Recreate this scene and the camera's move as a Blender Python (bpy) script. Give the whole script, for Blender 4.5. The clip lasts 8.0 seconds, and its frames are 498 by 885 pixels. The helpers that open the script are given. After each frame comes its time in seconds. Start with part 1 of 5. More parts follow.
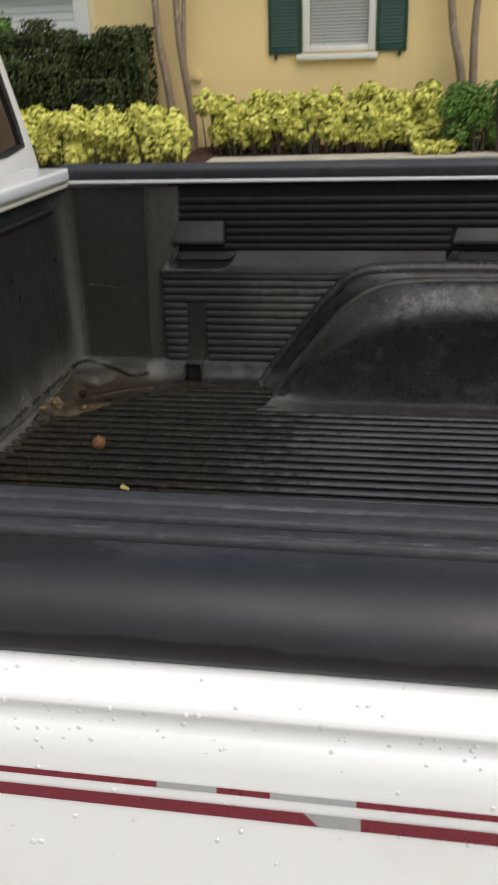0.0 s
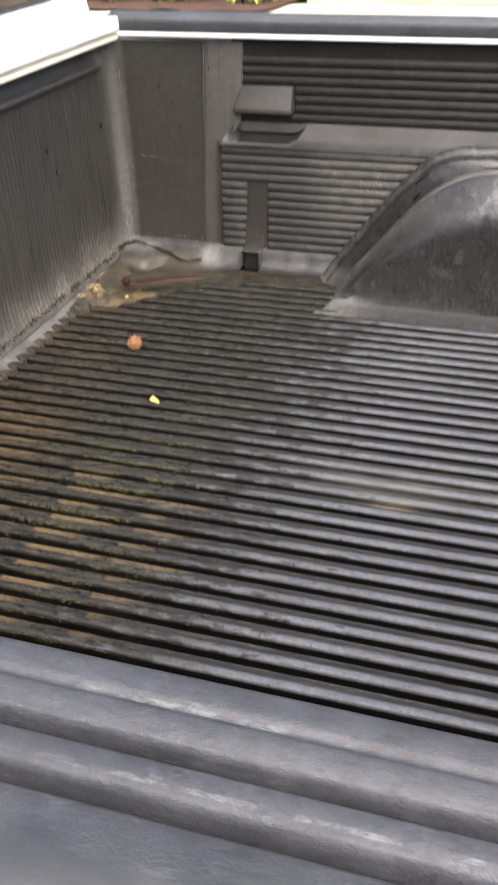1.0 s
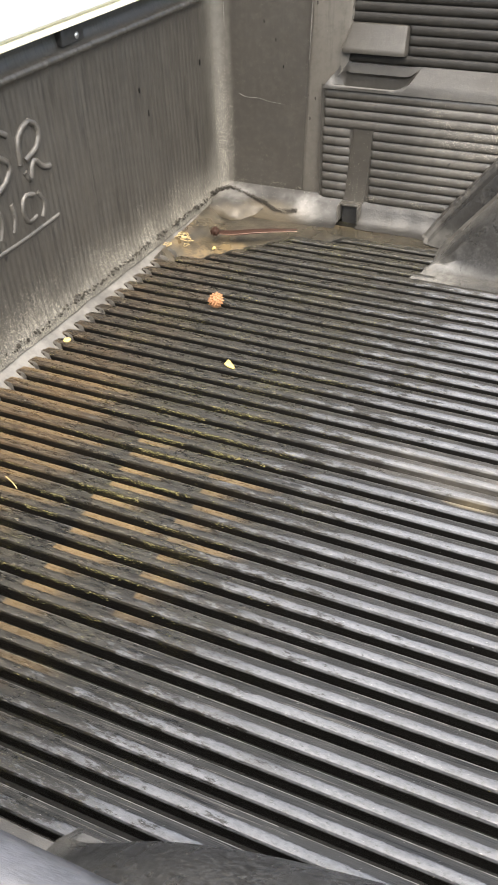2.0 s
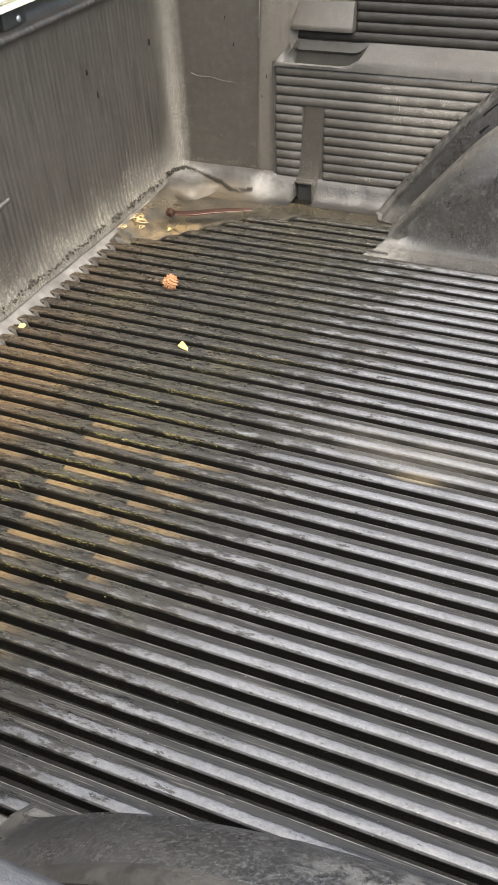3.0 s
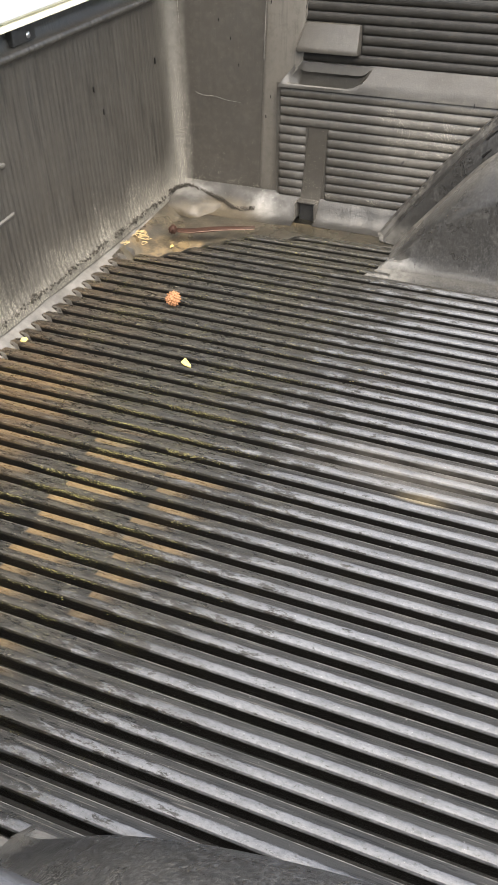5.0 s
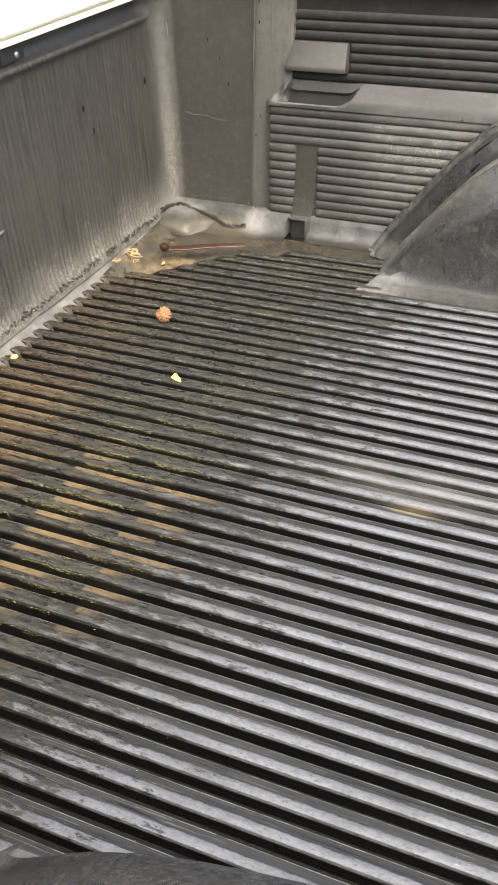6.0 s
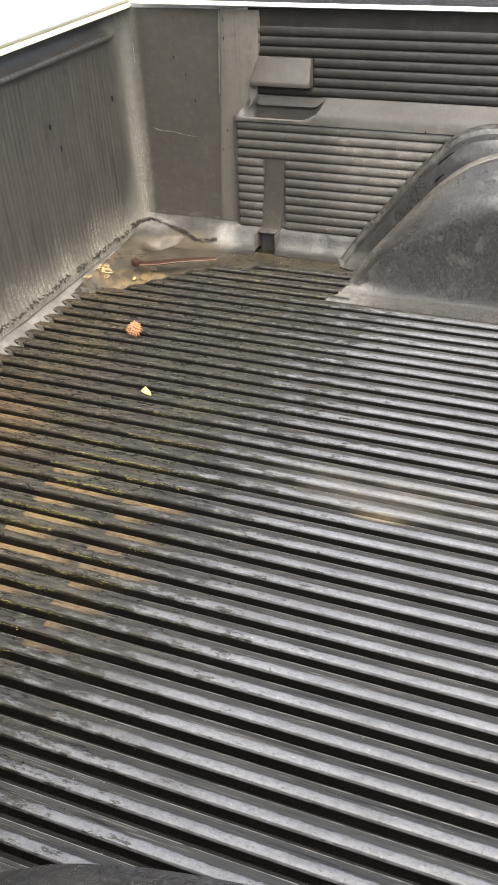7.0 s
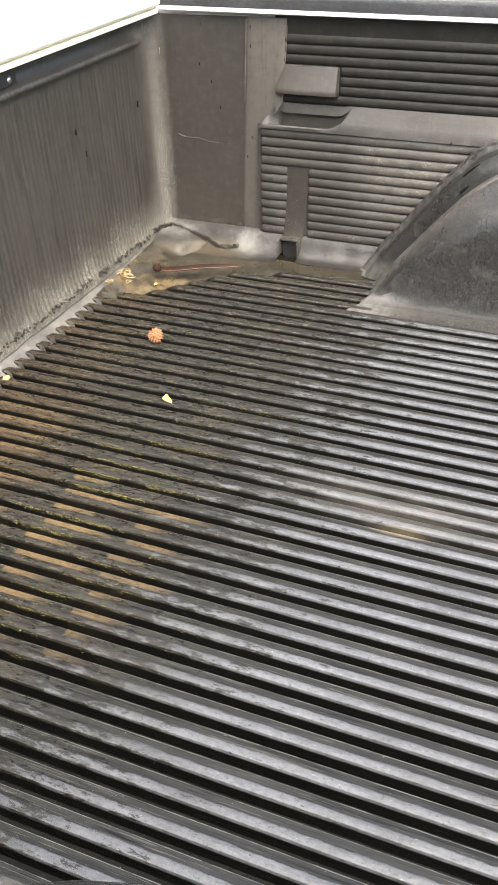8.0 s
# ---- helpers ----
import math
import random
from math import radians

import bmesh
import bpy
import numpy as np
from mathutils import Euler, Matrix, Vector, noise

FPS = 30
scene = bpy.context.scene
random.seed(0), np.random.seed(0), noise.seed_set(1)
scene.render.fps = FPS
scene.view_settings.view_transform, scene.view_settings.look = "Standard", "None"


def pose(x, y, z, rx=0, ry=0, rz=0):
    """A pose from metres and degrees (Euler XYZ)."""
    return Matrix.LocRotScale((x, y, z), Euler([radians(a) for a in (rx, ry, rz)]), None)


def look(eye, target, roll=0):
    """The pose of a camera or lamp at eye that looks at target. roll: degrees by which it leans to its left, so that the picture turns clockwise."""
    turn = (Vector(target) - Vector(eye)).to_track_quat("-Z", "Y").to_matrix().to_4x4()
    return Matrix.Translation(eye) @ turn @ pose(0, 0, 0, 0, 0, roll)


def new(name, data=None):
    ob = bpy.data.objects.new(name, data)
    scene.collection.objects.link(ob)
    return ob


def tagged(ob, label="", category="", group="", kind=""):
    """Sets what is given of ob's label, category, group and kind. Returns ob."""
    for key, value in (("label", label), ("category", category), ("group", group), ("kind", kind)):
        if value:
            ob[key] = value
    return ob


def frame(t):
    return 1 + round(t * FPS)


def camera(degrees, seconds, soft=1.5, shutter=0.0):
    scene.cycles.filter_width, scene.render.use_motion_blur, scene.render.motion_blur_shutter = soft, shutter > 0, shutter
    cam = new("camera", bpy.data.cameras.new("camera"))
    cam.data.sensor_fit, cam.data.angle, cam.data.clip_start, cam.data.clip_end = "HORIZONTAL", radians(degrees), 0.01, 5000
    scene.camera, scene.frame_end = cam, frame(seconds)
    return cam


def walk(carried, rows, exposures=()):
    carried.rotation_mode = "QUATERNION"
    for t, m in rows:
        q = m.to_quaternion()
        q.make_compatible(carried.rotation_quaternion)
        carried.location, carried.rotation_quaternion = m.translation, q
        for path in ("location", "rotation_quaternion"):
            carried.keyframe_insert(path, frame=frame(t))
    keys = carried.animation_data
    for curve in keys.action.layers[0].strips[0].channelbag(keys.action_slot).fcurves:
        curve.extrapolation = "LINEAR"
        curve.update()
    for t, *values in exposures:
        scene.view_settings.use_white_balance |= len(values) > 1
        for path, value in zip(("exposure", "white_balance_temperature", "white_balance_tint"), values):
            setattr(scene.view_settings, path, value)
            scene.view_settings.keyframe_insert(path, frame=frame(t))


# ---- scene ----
cam = camera(33.7, 8.0, soft=0.9, shutter=0.25)
PATH = [
    (0, (0.697, -0.404, 1.359), (0.394, 1.38, 0.507), -2.0),
    (0.3, (0.73, -0.337, 1.356), (0.299, 1.34, 0.354), -1.3),
    (0.5, (0.757, -0.303, 1.365), (0.215, 1.321, 0.333), -2.2),
    (0.8, (0.736, -0.254, 1.367), (0.238, 1.384, 0.334), -1.2),
    (1, (0.724, -0.219, 1.368), (0.258, 1.356, 0.227), -1.5),
    (1.2, (0.719, -0.199, 1.376), (0.231, 1.285, 0.127), -3.3),
    (1.5, (0.689, -0.164, 1.361), (0.117, 1.237, 0.054), -1.7),
    (2, (0.728, -0.132, 1.375), (0.074, 1.276, 0.115), -2.1),
    (2.2, (0.773, -0.131, 1.372), (0.123, 1.246, 0.076), -2.7),
    (3.3, (0.765, -0.125, 1.39), (0.173, 1.27, 0.085), -2.7),
    (3.5, (0.761, -0.126, 1.373), (0.164, 1.286, 0.089), -2.3),
    (4, (0.752, -0.134, 1.376), (0.133, 1.292, 0.118), -1.5),
    (4.5, (0.752, -0.131, 1.378), (0.151, 1.297, 0.113), -1.1),
    (4.7, (0.753, -0.131, 1.388), (0.158, 1.29, 0.113), -1.2),
    (5.8, (0.742, -0.126, 1.387), (0.172, 1.318, 0.126), -1.2),
    (6, (0.766, -0.127, 1.373), (0.163, 1.33, 0.142), -1.9),
    (6.5, (0.79, -0.125, 1.374), (0.205, 1.353, 0.16), -2.6),
    (7, (0.793, -0.125, 1.373), (0.21, 1.361, 0.168), -2.6),
    (7.5, (0.774, -0.123, 1.382), (0.184, 1.364, 0.182), -1.9),
    (8, (0.776, -0.121, 1.383), (0.17, 1.357, 0.18), -1.9),
]
EXPOSURES = [(0.0, 0.28, 6550, 7), (0.3, 0.02, 6700, 7), (0.5, 0.55, 6950, 7), (0.8, 1.75, 6800, 9), (1.0, 2.37, 6700, 12), (1.2, 2.72, 6700, 9), (1.5, 3.06, 6750, 9),
             (2.0, 3.08, 6950, 8), (3.5, 3.02, 6950, 8), (8.0, 3.02, 6950, 8)]
walk(cam, [(t, look(e, g, r)) for t, e, g, r in PATH], EXPOSURES)

# ---- light ----
world = bpy.data.worlds.new("sky")
scene.world = world
world.use_nodes = True
wn = world.node_tree.nodes
sky = wn.new("ShaderNodeTexSky")
sky.sky_type = "NISHITA"
sky.sun_disc = False
sky.sun_elevation, sky.sun_rotation = radians(62), radians(139)
sky.air_density, sky.dust_density, sky.ozone_density = 1.0, 4.0, 0.6
wn["Background"].inputs["Strength"].default_value = 0.085
world.node_tree.links.new(sky.outputs[0], wn["Background"].inputs["Color"])
sun = new("sun", bpy.data.lights.new("sun", "SUN"))
sun.data.energy, sun.data.angle, sun.data.color = 1.85, radians(80), (1.0, 0.97, 0.93)
sun.matrix_world = look((3.2, -2.55, 7.3), (0.6, 0.4, 0))

# ---- materials ----
F = 0.70       # bed floor, top of the ribs
PITCH, RIB_Y0 = 0.0292, 0.0160   # spacing of the floor ribs, and the middle of the first
YC = 0.644     # middle line of the bed
YS = {-1: 0.633, 1: 0.655}  # the line from which each side is laid off


class Mat:
    """A node material with a Principled surface."""

    def __init__(self, name):
        self.m = bpy.data.materials.new(name)
        self.m.use_nodes = True
        self.t = self.m.node_tree
        self.b = self.t.nodes["Principled BSDF"]
        self.pos = self.t.nodes.new("ShaderNodeNewGeometry").outputs["Position"]

    def put(self, value, socket):
        if isinstance(value, bpy.types.NodeSocket):
            self.t.links.new(value, socket)
        else:
            socket.default_value = value

    def noise(self, scale, detail=4.0, rough=0.55, stretch=None, kind="noise", shift=0.0):
        v = self.pos
        if stretch or shift:
            mp = self.t.nodes.new("ShaderNodeMapping")
            self.t.links.new(v, mp.inputs["Vector"])
            mp.inputs["Scale"].default_value = stretch or (1, 1, 1)
            mp.inputs["Location"].default_value = (shift, shift * 1.7, shift * 0.6)
            v = mp.outputs[0]
        n = self.t.nodes.new("ShaderNodeTexVoronoi" if kind == "voronoi" else "ShaderNodeTexNoise")
        n.inputs["Scale"].default_value = scale
        n.inputs["Detail"].default_value = detail if kind == "noise" else 0
        if kind == "noise":
            n.inputs["Roughness"].default_value = rough
        self.t.links.new(v, n.inputs["Vector"])
        return n.outputs["Distance" if kind == "voronoi" else "Fac"]

    def band(self, fac, lo, hi, a=0.0, b=1.0):
        r = self.t.nodes.new("ShaderNodeMapRange")
        r.interpolation_type = "SMOOTHSTEP"
        for k, v in (("From Min", lo), ("From Max", hi), ("To Min", a), ("To Max", b)):
            r.inputs[k].default_value = v
        self.put(fac, r.inputs["Value"])
        return r.outputs[0]

    def math(self, op, a, b=0.0):
        n = self.t.nodes.new("ShaderNodeMath")
        n.operation = op
        self.put(a, n.inputs[0])
        self.put(b, n.inputs[1])
        return n.outputs[0]

    def mix(self, fac, a, b):
        n = self.t.nodes.new("ShaderNodeMix")
        n.data_type = "RGBA"
        for v, s in ((fac, n.inputs[0]), (a, n.inputs[6]), (b, n.inputs[7])):
            self.put((*v, 1.0) if isinstance(v, tuple) and len(v) == 3 else v, s)
        return n.outputs[2]

    def axis(self, k):
        s = self.t.nodes.new("ShaderNodeSeparateXYZ")
        self.t.links.new(self.pos, s.inputs[0])
        return s.outputs["XYZ".index(k)]

    def random(self):
        return self.t.nodes.new("ShaderNodeObjectInfo").outputs["Random"]

    def island(self):
        return self.t.nodes.new("ShaderNodeNewGeometry").outputs["Random Per Island"]

    def blob(self, x, y, rx, ry, wob=0.35, scale=9.0, soft=0.35):
        """A stain with a ragged rim, round (x, y) in the plan."""
        dx = self.math("DIVIDE", self.math("SUBTRACT", self.axis("X"), x), rx)
        dy = self.math("DIVIDE", self.math("SUBTRACT", self.axis("Y"), y), ry)
        r = self.math("SQRT", self.math("ADD", self.math("MULTIPLY", dx, dx), self.math("MULTIPLY", dy, dy)))
        n = self.math("MULTIPLY", self.math("SUBTRACT", self.noise(scale, 5, 0.65, shift=x), 0.5), wob * 4)
        return self.band(self.math("ADD", r, n), 1.0 + soft, 1.0 - soft)

    def bump(self, height, strength=0.3, depth=0.001):
        n = self.t.nodes.new("ShaderNodeBump")
        n.inputs["Strength"].default_value, n.inputs["Distance"].default_value = strength, depth
        self.put(height, n.inputs["Height"])
        self.t.links.new(n.outputs[0], self.b.inputs["Normal"])

    def done(self, color, rough, metal=0.0, **more):
        self.put((*color, 1.0) if isinstance(color, tuple) and len(color) == 3 else color, self.b.inputs["Base Color"])
        self.put(rough, self.b.inputs["Roughness"])
        self.put(metal, self.b.inputs["Metallic"])
        for k, v in more.items():
            self.put(v, self.b.inputs[k.replace("_", " ")])
        return self.m


def liner_material(name, chalk=0.0, grain=0.25, bloom=False, splash=0.0, tone=1.0, gloss=(0.40, 0.58), splatter=0.14, dents=0.0, streaks=1.0, pale=0.0, scuffs=1.2, flutes=0.0, shine=0.42):
    """Moulded black polyethylene, dusty and scuffed; chalk: how much pale wear it carries."""
    k = Mat(name)
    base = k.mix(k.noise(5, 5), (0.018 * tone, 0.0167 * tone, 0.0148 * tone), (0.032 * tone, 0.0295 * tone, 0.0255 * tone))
    base = k.mix(k.band(k.noise(60, 6, 0.75, shift=7), 0.42, 0.72, 0, 0.5 * tone), base, (0.046, 0.043, 0.037))
    streak = k.band(k.noise(90, 6, 0.75, (1, 1, 0.07)), 0.54, 0.70, 0, 0.55 * tone * streaks)
    base = k.mix(streak, base, (0.060, 0.056, 0.048))
    dark = k.band(k.noise(70, 5, 0.7, (1, 1, 0.05), shift=4), 0.56, 0.68, 0, 0.6 * streaks)
    base = k.mix(dark, base, (0.014, 0.0135, 0.012))
    if flutes:
        # upright dark and pale streaks: the flutes' shading put into the colour
        base = k.mix(k.band(k.noise(300, 4, 0.7, (1, 1, 0.030), shift=18), 0.52, 0.62, 0, flutes), base, (0.008, 0.0078, 0.0072))
        base = k.mix(k.band(k.noise(340, 4, 0.7, (1, 1, 0.045), shift=27), 0.60, 0.70, 0, 0.5 * flutes), base, (0.085, 0.080, 0.070))
        # dried spray low on the wall
        spray = k.math("ADD", k.axis("Z"), k.math("MULTIPLY", k.math("SUBTRACT", k.noise(24, 6, 0.75, (1, 1, 0.4), shift=51), 0.5), 0.10))
        spray = k.math("MULTIPLY", k.band(spray, F + 0.10, F + 0.02), k.band(k.noise(260, 5, 0.75, (1, 1, 0.25), shift=52), 0.36, 0.62, 0.15, 0.75))
        base = k.mix(spray, base, (0.082, 0.077, 0.066))
    if chalk:
        wear = k.band(k.noise(13, 6, 0.7, shift=3), 0.36, 0.66, 0.25 * chalk, chalk)
        base = k.mix(wear, base, (0.105 + pale, 0.099 + pale, 0.089 + pale))
        scuff = k.band(k.noise(85, 6, 0.8, (0.5, 1, 1), shift=5), 0.50, 0.62, 0, scuffs * chalk)
        base = k.mix(scuff, base, (0.016, 0.0155, 0.015))
    if bloom:
        for bx, by, rx, ry, much in ((0.028, 1.329, 0.046, 0.023, 0.95), (0.186, 1.330, 0.034, 0.018, 0.85)):
            veil = k.math("MULTIPLY", k.blob(bx, by, rx, ry, 0.5, 45, 0.9), k.band(k.noise(90, 6, 0.75), 0.30, 0.62, 0.4, 1.0))
            base = k.mix(k.math("MULTIPLY", veil, much), base, (0.092, 0.090, 0.086))
        silty = k.math("ADD", k.axis("Z"), k.math("MULTIPLY", k.math("SUBTRACT", k.noise(34, 6, 0.72, shift=37), 0.5), 0.020))
        silty = k.math("MULTIPLY", k.band(silty, F + 0.015, F - 0.001, 0, 0.9), k.band(k.noise(60, 5, 0.7, shift=38), 0.25, 0.6, 0.55, 1.0))
        silty = k.math("MULTIPLY", silty, k.band(k.axis("X"), 0.23, 0.12))
        base = k.mix(silty, base, (0.042, 0.033, 0.020))
    # pale front-corner veil, dust plus painted highlight, wide at its foot and head
    vy = k.math("ADD", k.axis("Y"), k.math("MULTIPLY", k.math("SUBTRACT", k.noise(22, 5, 0.7, (1, 1, 0.5), shift=16), 0.5), 0.030))
    flare = k.math("ADD", k.band(k.axis("Z"), F + 0.14, F + 0.02, 0, 0.035), k.band(k.axis("Z"), 1.04, 1.10, 0, 0.03))
    veil = k.math("MULTIPLY", k.band(k.math("ADD", vy, flare), 1.308, 1.356), k.band(k.axis("X"), 0.030, 0.016))
    veil = k.math("MULTIPLY", k.math("MULTIPLY", veil, k.band(k.noise(70, 6, 0.75, shift=11), 0.30, 0.62, 0.45, 1.0)), 0.55)
    base = k.mix(veil, base, (0.112, 0.107, 0.096))
    # splashed flecks: thickest low on the walls, in the front corner and beside the wheel well
    z = k.axis("Z")
    low = k.band(k.math("ADD", z, k.math("MULTIPLY", k.noise(7, 3), 0.12)), F + 0.22, F + 0.07)
    x, y = k.axis("X"), k.axis("Y")
    inner = k.math("MULTIPLY", k.band(x, 0.050, 0.012), k.band(y, 1.315, 1.340))
    inner = k.math("MULTIPLY", inner, k.band(z, F + 0.34, F + 0.15, 0.15, 1.0))
    line = k.math("MULTIPLY", k.band(z, F + 0.022, F + 0.029), k.band(z, F + 0.045, F + 0.034))
    line = k.math("MULTIPLY", k.math("MULTIPLY", line, k.band(y, 1.30, 1.33)), k.band(k.noise(30, 3, shift=2), 0.35, 0.6))
    beside = k.math("MULTIPLY", k.math("MULTIPLY", k.band(x, 0.37, 0.44), k.band(x, 0.66, 0.57)), k.math("MULTIPLY", k.math("MULTIPLY", k.band(z, 0.74, 0.82), k.band(z, 0.945, 0.925)), k.band(y, 1.29, 1.31)))
    base = k.mix(k.math("MULTIPLY", beside, k.band(k.noise(60, 6, 0.75, (0.6, 1, 1), shift=61), 0.34, 0.64, 0.10, 0.55)), base, (0.070, 0.065, 0.056))
    beside = k.math("MULTIPLY", beside, k.band(k.noise(22, 4, 0.6, shift=8), 0.38, 0.54))
    dense = k.math("MAXIMUM", k.math("MULTIPLY", low, splatter), k.math("MAXIMUM", k.math("MULTIPLY", inner, 0.12), k.math("MAXIMUM", k.math("MULTIPLY", line, 0.13), k.math("MULTIPLY", beside, 0.14))))
    cut = k.math("SUBTRACT", 0.725 - splash, dense)
    fleck = k.math("GREATER_THAN", k.noise(620, 3, 0.62, (1, 1, 0.50)), cut)
    tone = k.math("MAXIMUM", k.band(k.noise(18, 3, shift=6), 0.4, 0.6, 0.4, 1.0), k.math("MAXIMUM", inner, line))
    base = k.mix(k.math("MULTIPLY", fleck, tone), base, (0.18, 0.168, 0.142))
    nick = k.band(k.noise(48, 2, 0.5, (1, 1, 0.5), shift=9), 0.735, 0.755, 0, 0.9)
    base = k.mix(nick, base, (0.006, 0.006, 0.006))
    fine = k.noise(1100, 2, 0.5)
    relief = k.math("ADD", fine, k.math("MULTIPLY", k.noise(160, 4, 0.7), 2.0))
    if dents:
        relief = k.math("ADD", relief, k.math("MULTIPLY", k.noise(75, 5, 0.7, shift=2), dents))
    k.bump(relief, grain, 0.0010)
    return k.done(base, k.band(k.noise(16, 5, 0.6), 0.3, 0.75, *gloss), Specular_IOR_Level=shine)


def floor_material(name, raised):
    """The same plastic on the floor: damp and muddy at the front, dry and scuffed behind."""
    k = Mat(name)
    x, y = k.axis("X"), k.axis("Y")
    # near-black base puts the grooves' shade into the colour; tops are coloured over it
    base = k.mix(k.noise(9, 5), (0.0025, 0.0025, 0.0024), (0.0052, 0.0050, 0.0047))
    edge = k.math("ADD", x, k.math("MULTIPLY", k.math("MINIMUM", k.math("SUBTRACT", y, 0.46), 0.0), -0.24))
    edge = k.math("SUBTRACT", edge, k.math("MULTIPLY", k.math("MAXIMUM", k.math("SUBTRACT", y, 0.95), 0.0), 0.32))
    edge = k.math("ADD", edge, k.math("MULTIPLY", k.math("SUBTRACT", k.noise(15, 6, 0.74, (0.6, 1.8, 1)), 0.5), 0.30))
    dry = k.band(edge, 0.28, 0.66)
    damp = k.math("SUBTRACT", 1.0, dry)
    gloss = k.band(k.noise(80, 8, 0.8, (0.4, 1, 1)), 0.34, 0.66, 0.28, 0.50)
    if raised:
        turn = k.math("DIVIDE", k.math("SUBTRACT", y, RIB_Y0 - PITCH * 10.5), PITCH)
        across = k.math("FRACT", turn)
        each = k.math("FLOOR", turn)
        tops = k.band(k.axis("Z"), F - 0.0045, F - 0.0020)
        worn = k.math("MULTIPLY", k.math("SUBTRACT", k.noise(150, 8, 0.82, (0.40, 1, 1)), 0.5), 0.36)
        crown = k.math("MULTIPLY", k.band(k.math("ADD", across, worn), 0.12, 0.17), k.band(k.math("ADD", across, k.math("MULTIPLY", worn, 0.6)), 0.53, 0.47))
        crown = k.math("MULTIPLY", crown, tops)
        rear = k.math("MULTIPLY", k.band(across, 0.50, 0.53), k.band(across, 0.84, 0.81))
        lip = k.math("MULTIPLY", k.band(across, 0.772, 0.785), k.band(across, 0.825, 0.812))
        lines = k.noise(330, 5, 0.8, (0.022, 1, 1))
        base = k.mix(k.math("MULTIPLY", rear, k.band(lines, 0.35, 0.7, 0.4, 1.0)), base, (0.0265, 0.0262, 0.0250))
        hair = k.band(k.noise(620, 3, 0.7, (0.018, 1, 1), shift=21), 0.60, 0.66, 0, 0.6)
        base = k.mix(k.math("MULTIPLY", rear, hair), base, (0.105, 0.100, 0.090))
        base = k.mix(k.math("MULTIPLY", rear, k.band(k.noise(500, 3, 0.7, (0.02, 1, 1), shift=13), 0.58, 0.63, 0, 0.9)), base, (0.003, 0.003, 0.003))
        # thin pale line painted where each rib's far edge catches the light
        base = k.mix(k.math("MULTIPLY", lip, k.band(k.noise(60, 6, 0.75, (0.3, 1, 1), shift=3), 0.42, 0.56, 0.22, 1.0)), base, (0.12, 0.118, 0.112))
        # worn pale tops: broken up where the floor is damp, nearly closed where it is dry
        cover = k.band(edge, 0.20, 0.95)
        patch = k.math("ADD", k.noise(95, 8, 0.78, (0.38, 1, 1), shift=31), k.math("MULTIPLY", cover, 0.42))
        patch = k.band(patch, 0.615, 0.68)
        blotch = k.band(k.noise(13, 6, 0.7, (0.55, 1.3, 1), shift=9), 0.34, 0.60, 0.62, 1.0)
        patchy = k.band(k.noise(240, 8, 0.85, (0.5, 1, 1)), 0.36, 0.60, 0.60, 1.0)
        much = k.math("MULTIPLY", k.math("MULTIPLY", patch, patchy), blotch)
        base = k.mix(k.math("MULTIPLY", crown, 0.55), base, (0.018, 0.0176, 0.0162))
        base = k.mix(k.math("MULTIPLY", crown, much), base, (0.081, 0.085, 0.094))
        scars = k.band(k.noise(330, 6, 0.82, (0.6, 1, 1), shift=6), 0.565, 0.61, 0, 0.85)
        base = k.mix(k.math("MULTIPLY", crown, scars), base, (0.018, 0.018, 0.018))
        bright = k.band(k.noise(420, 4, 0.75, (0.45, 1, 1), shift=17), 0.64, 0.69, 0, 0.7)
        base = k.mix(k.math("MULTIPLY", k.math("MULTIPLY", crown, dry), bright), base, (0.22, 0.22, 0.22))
        gouge = k.band(k.noise(120, 3, 0.6, (0.22, 1, 1), shift=15), 0.69, 0.72, 0, 0.95)
        base = k.mix(k.math("MULTIPLY", tops, gouge), base, (0.005, 0.005, 0.005))
        gloss = k.math("ADD", gloss, k.math("MULTIPLY", crown, 0.05))
    film = k.band(k.noise(11, 6, 0.65, shift=1.3), 0.35, 0.65, 0.25, 0.9)
    film = k.math("MULTIPLY", film, k.math("MULTIPLY", tops, 0.70) if raised else 0.2)
    film = k.math("MULTIPLY", film, k.band(k.math("ADD", y, k.math("MULTIPLY", k.noise(9, 4, 0.6, shift=71), 0.1)), 0.16, 0.44, 0.3, 1.0))
    base = k.mix(k.math("MULTIPLY", damp, film), base, k.mix(k.band(k.math("ADD", x, k.math("MULTIPLY", k.noise(12, 4, 0.6, shift=33), 0.16)), 0.16, 0.30), (0.046, 0.031, 0.0165), (0.0235, 0.0215, 0.0155)))
    if raised:
        # wet black patches and pale grit on the damp rib tops
        wet = k.math("MULTIPLY", k.math("MULTIPLY", damp, tops), k.band(k.noise(170, 8, 0.85, (0.28, 1, 1), shift=41), 0.48, 0.54, 0, 0.80))
        base = k.mix(wet, base, (0.0042, 0.0041, 0.0036))
        grit = k.math("MULTIPLY", k.math("MULTIPLY", damp, tops), k.band(k.noise(420, 5, 0.8, (0.35, 1, 1), shift=44), 0.57, 0.63, 0, 0.85))
        base = k.mix(grit, base, (0.105, 0.095, 0.070))
        gloss = k.math("SUBTRACT", gloss, k.math("MULTIPLY", wet, 0.20))
